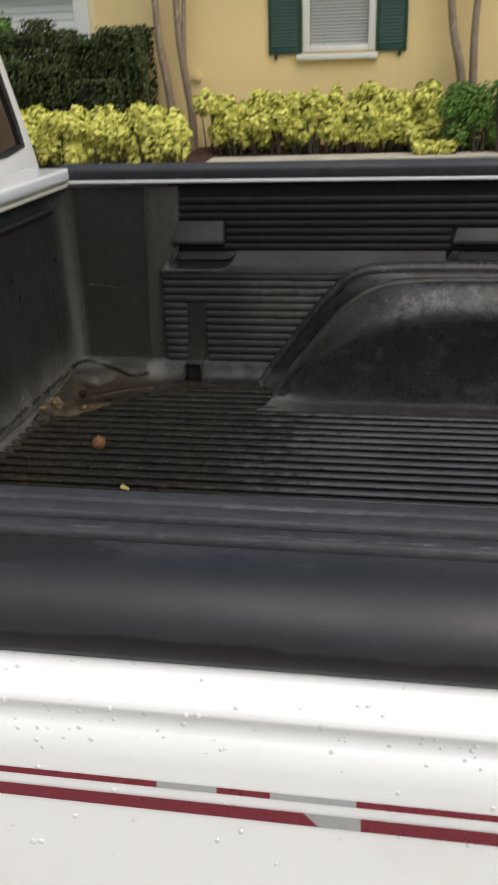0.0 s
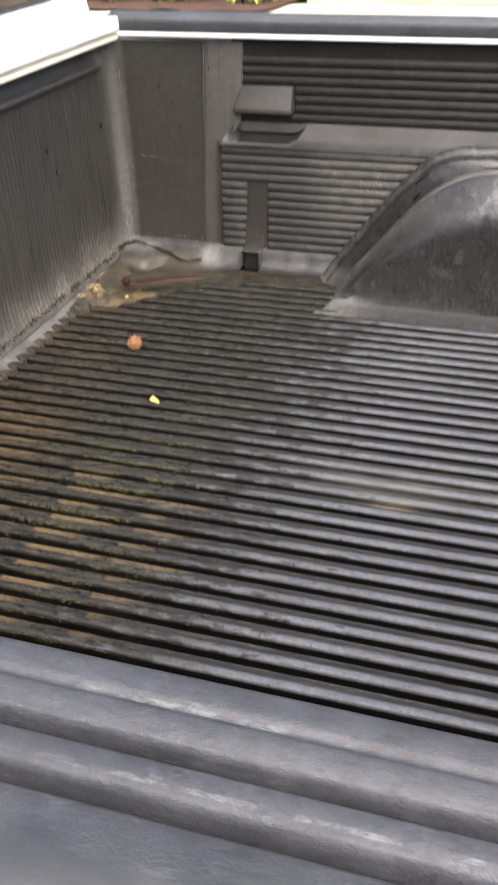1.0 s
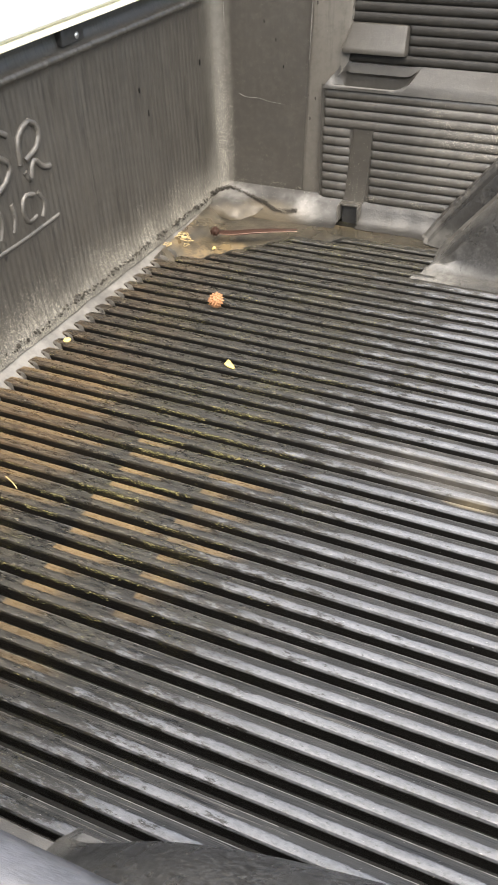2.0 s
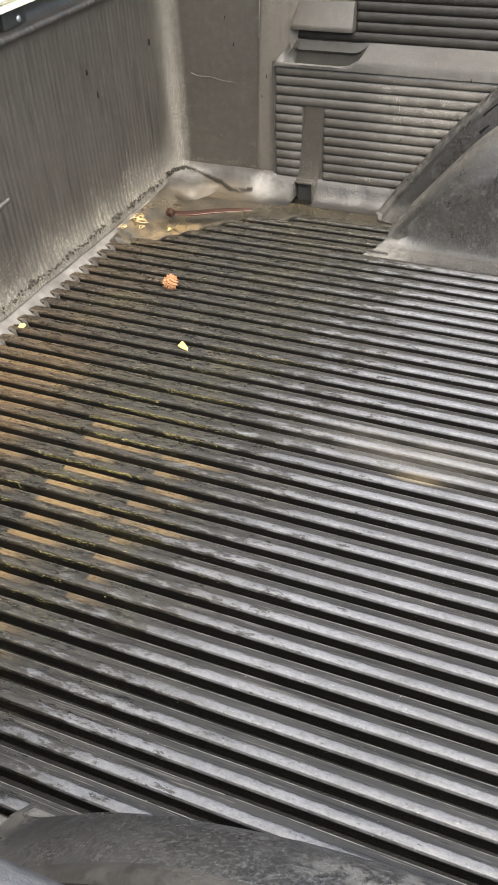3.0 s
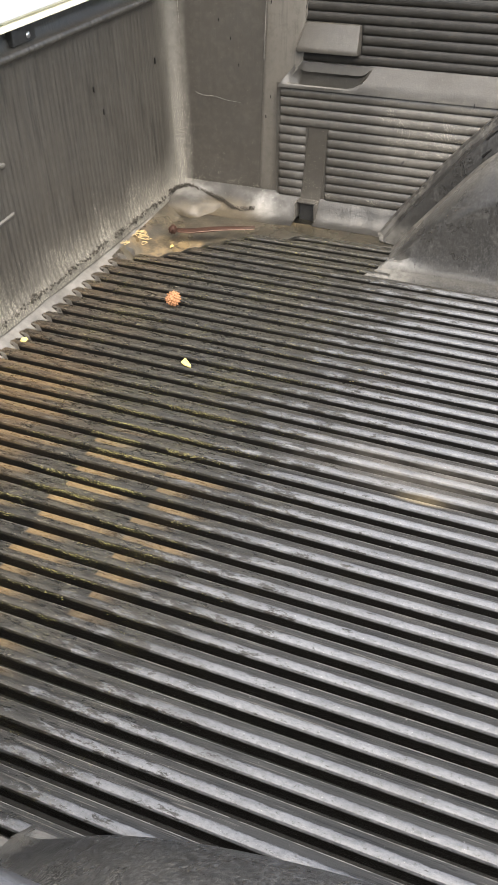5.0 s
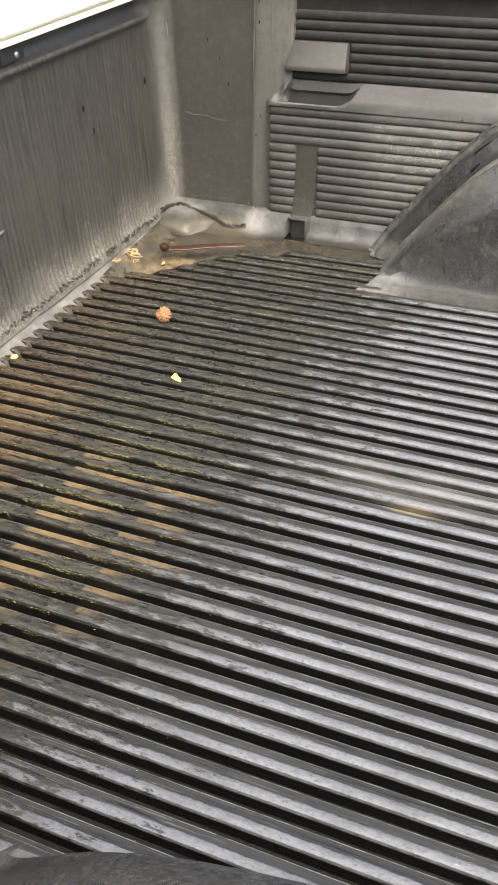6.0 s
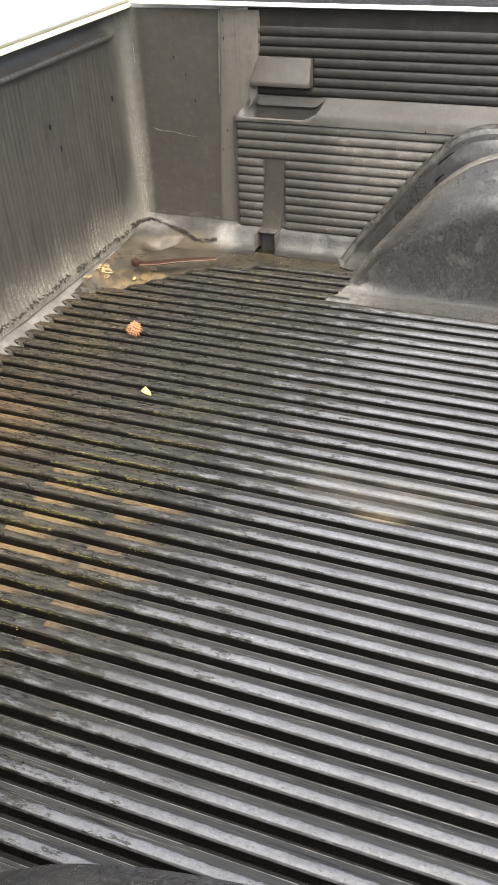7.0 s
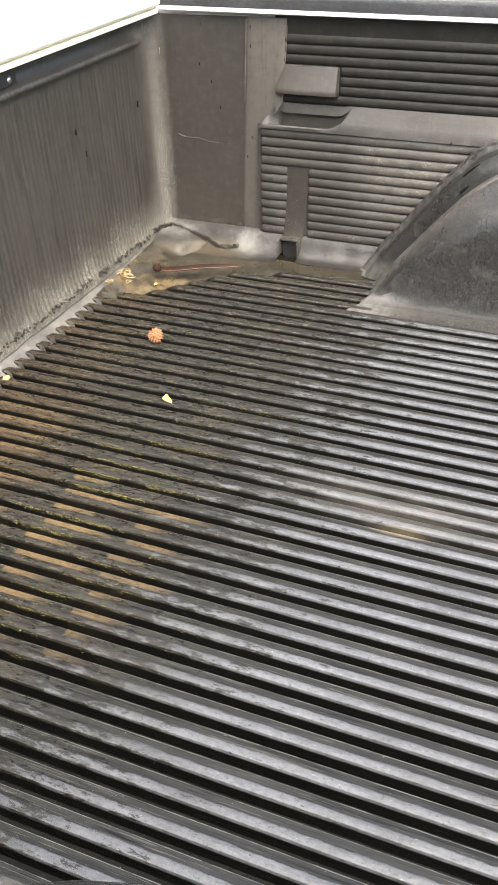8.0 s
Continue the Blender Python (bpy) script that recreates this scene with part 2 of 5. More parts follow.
    # tan mud dried in two strips across the floor, and along the front
    if raised:
        jit = k.math("MULTIPLY", k.math("SUBTRACT", k.math("FRACT", k.math("MULTIPLY", k.math("SINE", k.math("MULTIPLY", each, 12.99)), 43.7)), 0.5), 0.016)
        xe = k.math("ADD", x, jit)
        run = k.math("MULTIPLY", k.math("SUBTRACT", k.math("FRACT", k.math("MULTIPLY", k.math("SINE", k.math("MULTIPLY", each, 7.31)), 91.3)), 0.5), 0.07)
        xr = k.math("ADD", x, run)
        one = k.math("MULTIPLY", k.band(xe, 0.245, 0.247), k.band(xr, 0.340, 0.285))
        one = k.math("MULTIPLY", one, k.math("MULTIPLY", k.band(y, 0.16, 0.36, 0.25, 1.0), k.band(y, 0.62, 0.57)))
        two = k.math("MULTIPLY", k.band(xe, 0.359, 0.361), k.band(xr, 0.435, 0.385))
        two = k.math("MULTIPLY", two, k.math("MULTIPLY", k.band(y, 0.28, 0.34), k.band(y, 0.57, 0.55)))
        front = k.math("MULTIPLY", k.band(xr, 0.20, 0.15), k.math("MULTIPLY", k.band(y, 0.24, 0.38, 0.35, 1.0), k.band(y, 0.74, 0.66)))
        mud = k.math("MAXIMUM", one, k.math("MAXIMUM", k.math("MULTIPLY", two, 0.75), k.math("MULTIPLY", front, 0.7)))
        thick = k.band(k.noise(60, 6, 0.7, (0.25, 1, 1)), 0.32, 0.50, 0.25, 0.95)
        mud = k.math("MULTIPLY", k.math("MULTIPLY", mud, thick), k.math("ADD", k.math("MULTIPLY", rear, 0.96), 0.04))
        base = k.mix(mud, base, k.mix(k.noise(70, 4, 0.6, (0.3, 1, 1), shift=3), (0.070, 0.050, 0.027), (0.105, 0.073, 0.038)))
        # an orange-brown stain at the front edge
        rust = k.math("MULTIPLY", k.blob(0.045, 0.58, 0.13, 0.13, 0.35, 14, 0.7), k.math("MULTIPLY", tops, k.band(k.noise(70, 6, 0.7, (0.25, 1, 1), shift=8), 0.36, 0.60, 0.15, 0.85)))
        base = k.mix(k.math("MULTIPLY", rust, 0.4), base, (0.062, 0.039, 0.019))
    ochre = k.blob(0.669, 0.612, 0.036, 0.0075, 0.22, 40, 0.5)
    haze = k.blob(0.67, 0.655, 0.13, 0.036, 0.4, 18, 0.8)
    base = k.mix(k.math("MULTIPLY", haze, k.band(k.noise(50, 6, 0.75, (0.3, 1, 1), shift=4), 0.35, 0.65, 0.1, 0.42)), base, (0.115, 0.108, 0.098))
    base = k.mix(k.math("MULTIPLY", ochre, 0.45), base, (0.22, 0.18, 0.115))
    algae = k.band(k.noise(420, 3, 0.7), 0.60, 0.66)
    algae = k.math("MULTIPLY", algae, k.math("MULTIPLY", damp, k.band(k.noise(14, 4, 0.6, shift=5), 0.52, 0.66)))
    base = k.mix(k.math("MULTIPLY", algae, 0.7), base, (0.23, 0.21, 0.085))
    speck = k.band(k.noise(360, 2, 0.6, shift=2), 0.735, 0.76, 0, 0.8)
    base = k.mix(speck, base, (0.24, 0.235, 0.22))
    k.bump(k.math("ADD", k.noise(900, 2), k.math("MULTIPLY", k.noise(110, 6, 0.75, (0.16, 1, 1)), 1.6)), 0.38, 0.0011)
    if not raised:
        return k.done(base, gloss, Specular_IOR_Level=0.15)
    lit = k.math("MULTIPLY", crown, k.math("ADD", k.math("MULTIPLY", k.math("MULTIPLY", much, dry), 0.22), 0.08))
    return k.done(base, gloss, Specular_IOR_Level=k.math("ADD", lit, k.math("ADD", k.math("MULTIPLY", tops, 0.12), 0.12)))


def mud_material(name):
    """Silt film and shallow water in the corner of the floor."""
    k = Mat(name)
    base = k.mix(k.noise(20, 6, 0.65), (0.014, 0.013, 0.010), (0.050, 0.040, 0.025))
    base = k.mix(k.band(k.noise(9, 4, 0.6, shift=4), 0.5, 0.62), base, (0.085, 0.062, 0.033))
    base = k.mix(k.band(k.noise(55, 5, 0.7, (1, 0.3, 1)), 0.6, 0.7, 0, 0.6), base, (0.05, 0.03, 0.02))
    base = k.mix(k.band(k.noise(28, 6, 0.7, shift=8), 0.46, 0.58, 0, 0.8), base, (0.013, 0.011, 0.008))
    base = k.mix(k.band(k.noise(40, 6, 0.75, (1, 1.5, 1), shift=12), 0.60, 0.70, 0, 0.6), base, (0.10, 0.085, 0.06))
    base = k.mix(k.band(k.math("ADD", k.axis("X"), k.math("MULTIPLY", k.noise(20, 5, 0.7, shift=15), 0.10)), 0.20, 0.32, 0, 0.65), base, (0.016, 0.0145, 0.011))
    k.bump(k.noise(110, 6, 0.7), 0.5, 0.002)
    return k.done(base, k.band(k.noise(12, 3), 0.4, 0.6, 0.22, 0.5))


def plain(name, a, b, rough, scale=20.0, bump=0.15, depth=0.001, metal=0.0, spread=0.12, fine=None, **more):
    """A surface of two near colours with fine relief."""
    k = Mat(name)
    col = k.mix(k.noise(scale, 5, 0.6), a, b)
    k.bump(k.noise(fine or scale * 12, 4), bump, depth)
    return k.done(col, k.band(k.noise(scale * 3, 4), 0.3, 0.7, max(0.02, rough - spread), rough + spread), metal, **more)


def paint_material():
    """White car paint with a clear coat and a little road dust."""
    k = Mat("white_car_paint")
    col = k.mix(k.band(k.noise(14, 5, 0.6), 0.5, 0.8, 0, 0.5), (0.87, 0.868, 0.86), (0.77, 0.762, 0.74))
    col = k.mix(k.band(k.noise(420, 2), 0.72, 0.78, 0, 0.5), col, (0.42, 0.40, 0.36))
    return k.done(col, 0.38, Coat_Weight=0.7, Coat_Roughness=0.08)


def leaf_material(name, dark, mid, light):
    k = Mat(name)
    col = k.mix(k.island(), mid, light)
    col = k.mix(k.band(k.noise(5, 3), 0.45, 0.7, 0, 0.7), col, dark)
    col = k.mix(k.band(k.noise(45, 3), 0.52, 0.66, 0, 0.5), col, mid)
    return k.done(col, 0.6, Specular_IOR_Level=0.25)


def stucco_material():
    k = Mat("yellow_stucco")
    col = k.mix(k.noise(1.3, 5), (0.80, 0.61, 0.29), (0.86, 0.67, 0.34))
    col = k.mix(k.band(k.noise(4, 6, 0.7, (1, 1, 0.25)), 0.6, 0.8, 0, 0.35), col, (0.62, 0.47, 0.23))
    k.bump(k.noise(160, 4), 0.5, 0.004)
    return k.done(col, 0.9)


def bark_material():
    k = Mat("smooth_bark")
    col = k.mix(k.noise(14, 5, 0.6, (1, 1, 0.3)), (0.15, 0.105, 0.070), (0.33, 0.25, 0.18))
    col = k.mix(k.band(k.noise(9, 6, 0.7, (1, 1, 0.5), shift=5), 0.52, 0.64, 0, 0.7), col, (0.40, 0.32, 0.24))
    col = k.mix(k.band(k.noise(11, 5, 0.7, (1, 1, 0.6), shift=9), 0.58, 0.68, 0, 0.6), col, (0.075, 0.052, 0.038))
    k.bump(k.noise(60, 4, 0.6, (1, 1, 0.2)), 0.4, 0.004)
    return k.done(col, 0.8)


def ground_material(name, a, b, c, scale, rough=0.9, depth=0.004):
    k = Mat(name)
    col = k.mix(k.noise(scale, 6, 0.65), a, b)
    col = k.mix(k.band(k.noise(scale * 0.11, 4), 0.45, 0.7), col, c)
    k.bump(k.noise(scale * 6, 4), 0.5, depth)
    return k.done(col, rough)


def glass_material():
    k = Mat("tinted_glass")
    k.done((0.30, 0.22, 0.15), 0.03, Transmission_Weight=0.9, IOR=1.12)
    return k.m


M_LINER = liner_material("black_liner_plastic", tone=0.72)
M_EMBLEM = liner_material("rubbed_raised_plastic", chalk=0.55, tone=0.9, gloss=(0.30, 0.45), splatter=0.0)
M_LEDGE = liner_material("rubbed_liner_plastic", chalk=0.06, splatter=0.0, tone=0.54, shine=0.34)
# panel toned darker, band paler: the light on each face put into colour
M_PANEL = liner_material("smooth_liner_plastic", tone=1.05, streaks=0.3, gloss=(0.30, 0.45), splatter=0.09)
M_BAND = liner_material("lit_band_plastic", tone=2.4, streaks=0.6, splatter=0.06)
M_PAD = liner_material("pad_liner_plastic", tone=1.15, streaks=0.3, splatter=0.0)
M_EDGE_LIGHT = liner_material("edge_highlight_plastic", chalk=0.75, pale=0.01, scuffs=0.5, splatter=0.0)
M_SIDE = liner_material("ribbed_liner_plastic", splatter=0.07, tone=0.85)
# darker copy of the liner plastic: shade on the upper wall, put into its tone
M_UPPER_SHADE = liner_material("shaded_upper_plastic", tone=0.38, streaks=0.7, shine=0.24)
M_CHALK = liner_material("chalky_liner_plastic", chalk=0.58, splatter=0.05, dents=4.0)
M_GULLY = liner_material("silted_liner_plastic", chalk=0.75, pale=0.022, scuffs=0.25, splatter=0.02, dents=2.0, streaks=0.2)
M_FOOT = liner_material("bloomed_liner_plastic", bloom=True, tone=0.32, gloss=(0.36, 0.56), splatter=0.04, dents=5.0)
M_FILLET = liner_material("splashed_liner_plastic", tone=1.35, streaks=0.3, splash=0.035, gloss=(0.34, 0.5))
M_FRONT = liner_material("sheeny_liner_plastic", tone=1.15, streaks=0.7, flutes=0.75, gloss=(0.34, 0.5), splatter=0.19)
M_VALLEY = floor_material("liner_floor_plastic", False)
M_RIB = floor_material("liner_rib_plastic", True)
M_SILT = mud_material("silt")


def well_material(name, grain):
    """Pebbled black plastic of the wheel wells: pale speckle along the ridge, dust at the foot, black scrapes."""
    k = Mat(name)
    a = k.t.nodes.new("ShaderNodeAttribute")
    a.attribute_name = "across"
    row = a.outputs["Fac"]
    x, z = k.axis("X"), k.axis("Z")
    base = k.mix(k.noise(6, 5), (0.009, 0.0088, 0.0084), (0.019, 0.0185, 0.0175))
    base = k.mix(k.band(k.noise(300, 5, 0.75, (1, 1, 0.6)), 0.45, 0.62, 0, 0.4 + 0.5 * grain), base, (0.018 + 0.062 * grain, 0.0175 + 0.063 * grain, 0.017 + 0.064 * grain))
    base = k.mix(k.band(k.noise(260, 4, 0.7, (1, 1, 0.5), shift=5), 0.55, 0.63, 0, 0.7), base, (0.0055, 0.0055, 0.0055))
    base = k.mix(k.band(k.noise(24, 6, 0.7, shift=12), 0.52, 0.70, 0, 0.5), base, (0.060, 0.059, 0.056))
    # speckle under the ridge where it slopes down to the floor
    wob = k.math("MULTIPLY", k.math("SUBTRACT", k.noise(30, 5, 0.7, shift=2), 0.5), 0.10)
    rim = k.math("MULTIPLY", k.band(k.math("ADD", row, wob), 0.30, 0.46), k.band(row, 0.60, 0.52))
    slope = k.band(x, 0.72, 0.60)
    spots = k.band(k.noise(330, 4, 0.75, shift=7), 0.50, 0.60)
    base = k.mix(k.math("MULTIPLY", k.math("MULTIPLY", rim, slope), k.math("ADD", k.math("MULTIPLY", spots, 0.75), 0.20)), base, (0.115, 0.110, 0.100))
    # on the shoulder behind, scuffs with its highlight painted into the same patches
    back = k.math("MULTIPLY", k.math("MULTIPLY", k.band(row, 0.22, 0.30), k.band(row, 0.46, 0.36)), k.band(x, 0.66, 0.76))
    base = k.mix(k.math("MULTIPLY", back, k.band(k.noise(38, 7, 0.8, shift=9), 0.46, 0.58, 0, 0.7)), base, (0.13, 0.128, 0.122))
    outer = k.math("MULTIPLY", k.band(row, 0.80, 0.86), k.band(k.noise(120, 6, 0.8, shift=4), 0.44, 0.60, 0, 0.7))
    base = k.mix(outer, base, (0.085, 0.081, 0.073))
    # dried dust in a ragged band at the foot
    h = k.math("ADD", z, k.math("MULTIPLY", k.math("SUBTRACT", k.noise(28, 6, 0.75, shift=6), 0.5), 0.030))
    dust = k.math("MULTIPLY", k.band(h, F + 0.026, F + 0.004), k.band(k.noise(60, 6, 0.75), 0.30, 0.62, 0.35, 0.95))
    dust = k.math("MULTIPLY", dust, k.band(z, F - 0.009, F + 0.002, 0.25, 1.0))
    dust = k.math("MULTIPLY", dust, k.band(x, 0.78, 0.52, 0.25, 1.0))
    base = k.mix(dust, base, (0.031, 0.030, 0.0275))
    tip = k.math("MULTIPLY", k.math("MULTIPLY", k.band(h, F + 0.030, F + 0.006), k.band(x, 0.58, 0.49)), k.band(k.noise(45, 6, 0.75, shift=33), 0.32, 0.58, 0.1, 0.9))
    base = k.mix(tip, base, (0.074, 0.072, 0.067))
    scrape = k.band(k.noise(48, 5, 0.7, (2.2, 1, 0.7), shift=19), 0.665, 0.685, 0, 0.8)
    base = k.mix(scrape, base, (0.004, 0.004, 0.004))
    scratch = k.band(k.noise(150, 3, 0.6, (0.12, 1, 1.2), shift=23), 0.69, 0.71, 0, 0.15)
    base = k.mix(scratch, base, (0.12, 0.118, 0.11))
    relief = k.math("ADD", k.noise(210, 5, 0.75, (1, 1, 0.6)), k.math("MULTIPLY", k.noise(70, 5, 0.7, shift=2), 0.8))
    k.bump(relief, grain, 0.0014)
    rough = k.math("ADD", k.band(k.noise(20, 5, 0.6), 0.3, 0.75, 0.22, 0.42), k.band(z, F + 0.012, F, 0, 0.30))
    return k.done(base, rough, Specular_IOR_Level=k.band(z, F + 0.010, F, 0.42, 0.14))


def cap_material():
    """Weathered black rail cap: faded, wet in places, with pale scrapes along its ribs."""
    k = Mat("rail_cap_rubber")
    base = k.mix(k.noise(12, 5), (0.0120, 0.0132, 0.0142), (0.0195, 0.0212, 0.0228))
    wide = k.math("ABSOLUTE", k.math("SUBTRACT", k.axis("Y"), YC))
    ragged = k.math("MULTIPLY", k.math("SUBTRACT", k.noise(26, 6, 0.7, (0.5, 1, 1), shift=14), 0.5), 0.05)
    flat = k.band(k.math("ADD", wide, ragged), 0.778, 0.762, 0.20, 1.0)
    fade = k.math("MULTIPLY", flat, k.band(k.noise(150, 8, 0.82, (0.7, 1.2, 1)), 0.34, 0.60, 0.25, 1.0))
    fade = k.math("MULTIPLY", fade, k.band(k.noise(14, 5, 0.65, shift=6), 0.34, 0.60, 0.45, 1.0))
    base = k.mix(fade, base, (0.041, 0.0420, 0.0480))
    scrape = k.math("MULTIPLY", flat, k.band(k.noise(210, 6, 0.8, (0.6, 1, 1), shift=2), 0.57, 0.66, 0, 0.5))
    base = k.mix(scrape, base, (0.072, 0.077, 0.080))
    # pale broken lines paint the wet glints along the groove lips
    for g in (0.7245, 0.7405, 0.7490):
        lip = k.math("MULTIPLY", k.band(wide, g - 0.0012, g - 0.0004), k.band(wide, g + 0.0012, g + 0.0004))
        lip = k.math("MULTIPLY", lip, k.band(k.noise(45, 6, 0.75, (0.5, 1, 1), shift=g * 90), 0.50, 0.62, 0, 0.55))
        base = k.mix(lip, base, (0.15, 0.155, 0.155))
    base = k.mix(k.band(k.noise(230, 5, 0.8, (0.7, 1, 1), shift=8), 0.58, 0.66, 0, 0.6), base, (0.014, 0.0145, 0.016))
    # a dull tongue beside the outer groove that the rain has not wetted
    tongue = k.blob(0.520, -0.1255, 0.078, 0.0125, 0.25, 40, 0.14)
    base = k.mix(tongue, base, (0.0085, 0.0088, 0.0092))
    # near-black ragged band along the outer lower edge
    brim = k.math("ADD", k.axis("Z"), k.math("MULTIPLY", k.math("SUBTRACT", k.noise(34, 6, 0.72, (0.6, 1, 1), shift=28), 0.5), 0.011))
    brim = k.math("MULTIPLY", k.band(brim, 1.1555, 1.1535), k.band(k.axis("Y"), -0.10, -0.13))
    base = k.mix(brim, base, (0.0035, 0.0035, 0.0040))
    pebble = k.math("MULTIPLY", k.noise(330, 4, 0.7, (0.8, 1, 1), shift=3), k.math("MULTIPLY", flat, 2.2))
    k.bump(k.math("ADD", pebble, k.math("MULTIPLY", k.noise(120, 6, 0.75), k.math("ADD", k.math("MULTIPLY", flat, 1.4), 0.1))), 0.32, 0.0007)
    rough = k.math("ADD", k.band(k.noise(18, 5, 0.65, shift=2), 0.35, 0.65, 0.34, 0.50), k.math("MULTIPLY", flat, 0.14))
    rough = k.math("ADD", rough, k.math("MULTIPLY", tongue, 0.22))
    return k.done(base, rough)


M_WORN = well_material("scuffed_well_plastic", 0.35)
M_HUMP = well_material("pebbled_well_plastic", 0.85)
M_CAP = cap_material()
M_PAINT = paint_material()
M_CREAM = plain("yellowed_white_paint", (0.62, 0.58, 0.42), (0.78, 0.75, 0.62), 0.45, 60, 0.1)
M_MAROON = plain("maroon_vinyl", (0.16, 0.012, 0.028), (0.19, 0.016, 0.032), 0.3, 40, 0.05)
M_GREYV = plain("grey_vinyl", (0.34, 0.34, 0.35), (0.40, 0.40, 0.40), 0.3, 40, 0.05)
M_RUBBER = plain("black_rubber", (0.012, 0.012, 0.012), (0.022, 0.021, 0.02), 0.6, 30, 0.2)
M_NICK = plain("black_gouge", (0.004, 0.004, 0.004), (0.006, 0.006, 0.006), 0.8, 30, 0.1, Specular_IOR_Level=0.1)
M_GRIT = plain("black_grit", (0.008, 0.0075, 0.0065), (0.036, 0.032, 0.026), 0.85, 300, 0.3, Specular_IOR_Level=0.15)
M_GLASS = glass_material()
M_CABIN = plain("brown_upholstery", (0.13, 0.085, 0.055), (0.18, 0.12, 0.08), 0.85, 12, 0.3, 0.002)
M_STEEL = plain("dull_steel", (0.42, 0.42, 0.42), (0.55, 0.55, 0.54), 0.4, 30, 0.1, metal=0.9)
M_STUCCO = stucco_material()
M_TRIM = plain("cream_white_trim", (0.70, 0.69, 0.64), (0.78, 0.77, 0.72), 0.6, 3, 0.2)
M_GREEN = plain("dark_green_shutter_paint", (0.008, 0.045, 0.030), (0.012, 0.06, 0.040), 0.5, 8, 0.2)
M_BLIND = plain("white_blind", (0.55, 0.55, 0.53), (0.62, 0.62, 0.60), 0.6, 8, 0.1)
M_PANE = plain("window_glass", (0.10, 0.11, 0.11), (0.12, 0.13, 0.13), 0.06, 3, 0.0, spread=0.03)
M_ROOF = plain("grey_shingle", (0.14, 0.13, 0.12), (0.20, 0.185, 0.17), 0.9, 6, 0.5, 0.01)
M_SIDING = plain("white_siding", (0.80, 0.79, 0.75), (0.86, 0.85, 0.82), 0.6, 2, 0.1)
M_BARK = bark_material()
M_TWIGS = plain("shrub_stems", (0.045, 0.032, 0.022), (0.08, 0.06, 0.04), 0.85, 30, 0.4)
M_GOLD = leaf_material("golden_leaves", (0.22, 0.25, 0.035), (0.50, 0.50, 0.09), (0.76, 0.72, 0.19))
M_HEDGE = leaf_material("dark_hedge_leaves", (0.022, 0.033, 0.011), (0.040, 0.058, 0.017), (0.066, 0.086, 0.026))
M_LEAF = leaf_material("green_leaves", (0.05, 0.11, 0.02), (0.085, 0.18, 0.03), (0.16, 0.27, 0.055))
M_MULCH = ground_material("red_brown_mulch", (0.036, 0.0145, 0.0085), (0.075, 0.030, 0.016), (0.026, 0.012, 0.008), 60, depth=0.012)
M_CONCRETE = ground_material("concrete", (0.42, 0.38, 0.31), (0.50, 0.45, 0.37), (0.36, 0.32, 0.26), 18)
M_GRASS = ground_material("grass", (0.05, 0.085, 0.022), (0.09, 0.13, 0.035), (0.07, 0.10, 0.03), 30, depth=0.02)

# ---- building helpers ----


def sharpen(bm, angle=38):
    for f in bm.faces:
        f.smooth = True
    for e in bm.edges:
        if len(e.link_faces) == 2 and e.calc_face_angle(0) > radians(angle):
            e.smooth = False


def mesh_of(bm, name, material, angle=38):
    bm.normal_update()
    sharpen(bm, angle)
    me = bpy.data.meshes.new(name)
    bm.to_mesh(me)
    bm.free()
    me.materials.append(material)
    return me


def part(name, bm, material, parent=None, label="", angle=38):
    """Links a bmesh, in world coordinates, as one mesh object under a thing or part."""
    ob = new(name, mesh_of(bm, name, material, angle))
    if parent is not None:
        ob.parent = parent
        ob.matrix_parent_inverse = Matrix.Translation(-parent.matrix_world.translation)
    return tagged(ob, label)


def thing(name, at, label, category, group="", kind=""):
    ob = new(name)
    ob.empty_display_size = 0.05
    ob.location = at
    bpy.context.view_layer.update()
    return tagged(ob, label, category, group, kind)


def box(x0, x1, y0, y1, z0, z1, bevel=0.0, segments=2):
    bm = bmesh.new()
    bmesh.ops.create_cube(bm, size=1.0)
    for v in bm.verts:
        v.co = ((x0 + x1) / 2 + v.co.x * (x1 - x0), (y0 + y1) / 2 + v.co.y * (y1 - y0), (z0 + z1) / 2 + v.co.z * (z1 - z0))
    if bevel:
        bmesh.ops.bevel(bm, geom=bm.edges[:], offset=bevel, segments=segments, affect="EDGES", profile=0.5)
    return bm


def merge(*bms):
    out = bms[0]
    for b in bms[1:]:
        me = bpy.data.meshes.new("tmp")
        b.to_mesh(me)
        b.free()
        out.from_mesh(me)
        bpy.data.meshes.remove(me)
    return out


def loft(rows, closed=False, caps=False):
    """Skins rows of points, all of one length."""
    bm = bmesh.new()
    vs = [[bm.verts.new(p) for p in r] for r in rows]
    n = len(vs[0])
    for a, b in zip(vs, vs[1:]):
        for i in range(n if closed else n - 1):
            j = (i + 1) % n
            bm.faces.new((a[i], a[j], b[j], b[i]))
    if caps:
        bm.faces.new(vs[0])
        bm.faces.new(list(reversed(vs[-1])))
    bmesh.ops.recalc_face_normals(bm, faces=bm.faces[:])
    return bm


def along_x(profile, x0, x1, steps=1, closed=True):
    """A profile of (y, z) drawn out along x, with closed ends."""
    rows = [[(x0 + (x1 - x0) * i / steps, y, z) for y, z in profile] for i in range(steps + 1)]
    return loft(rows, closed, closed)


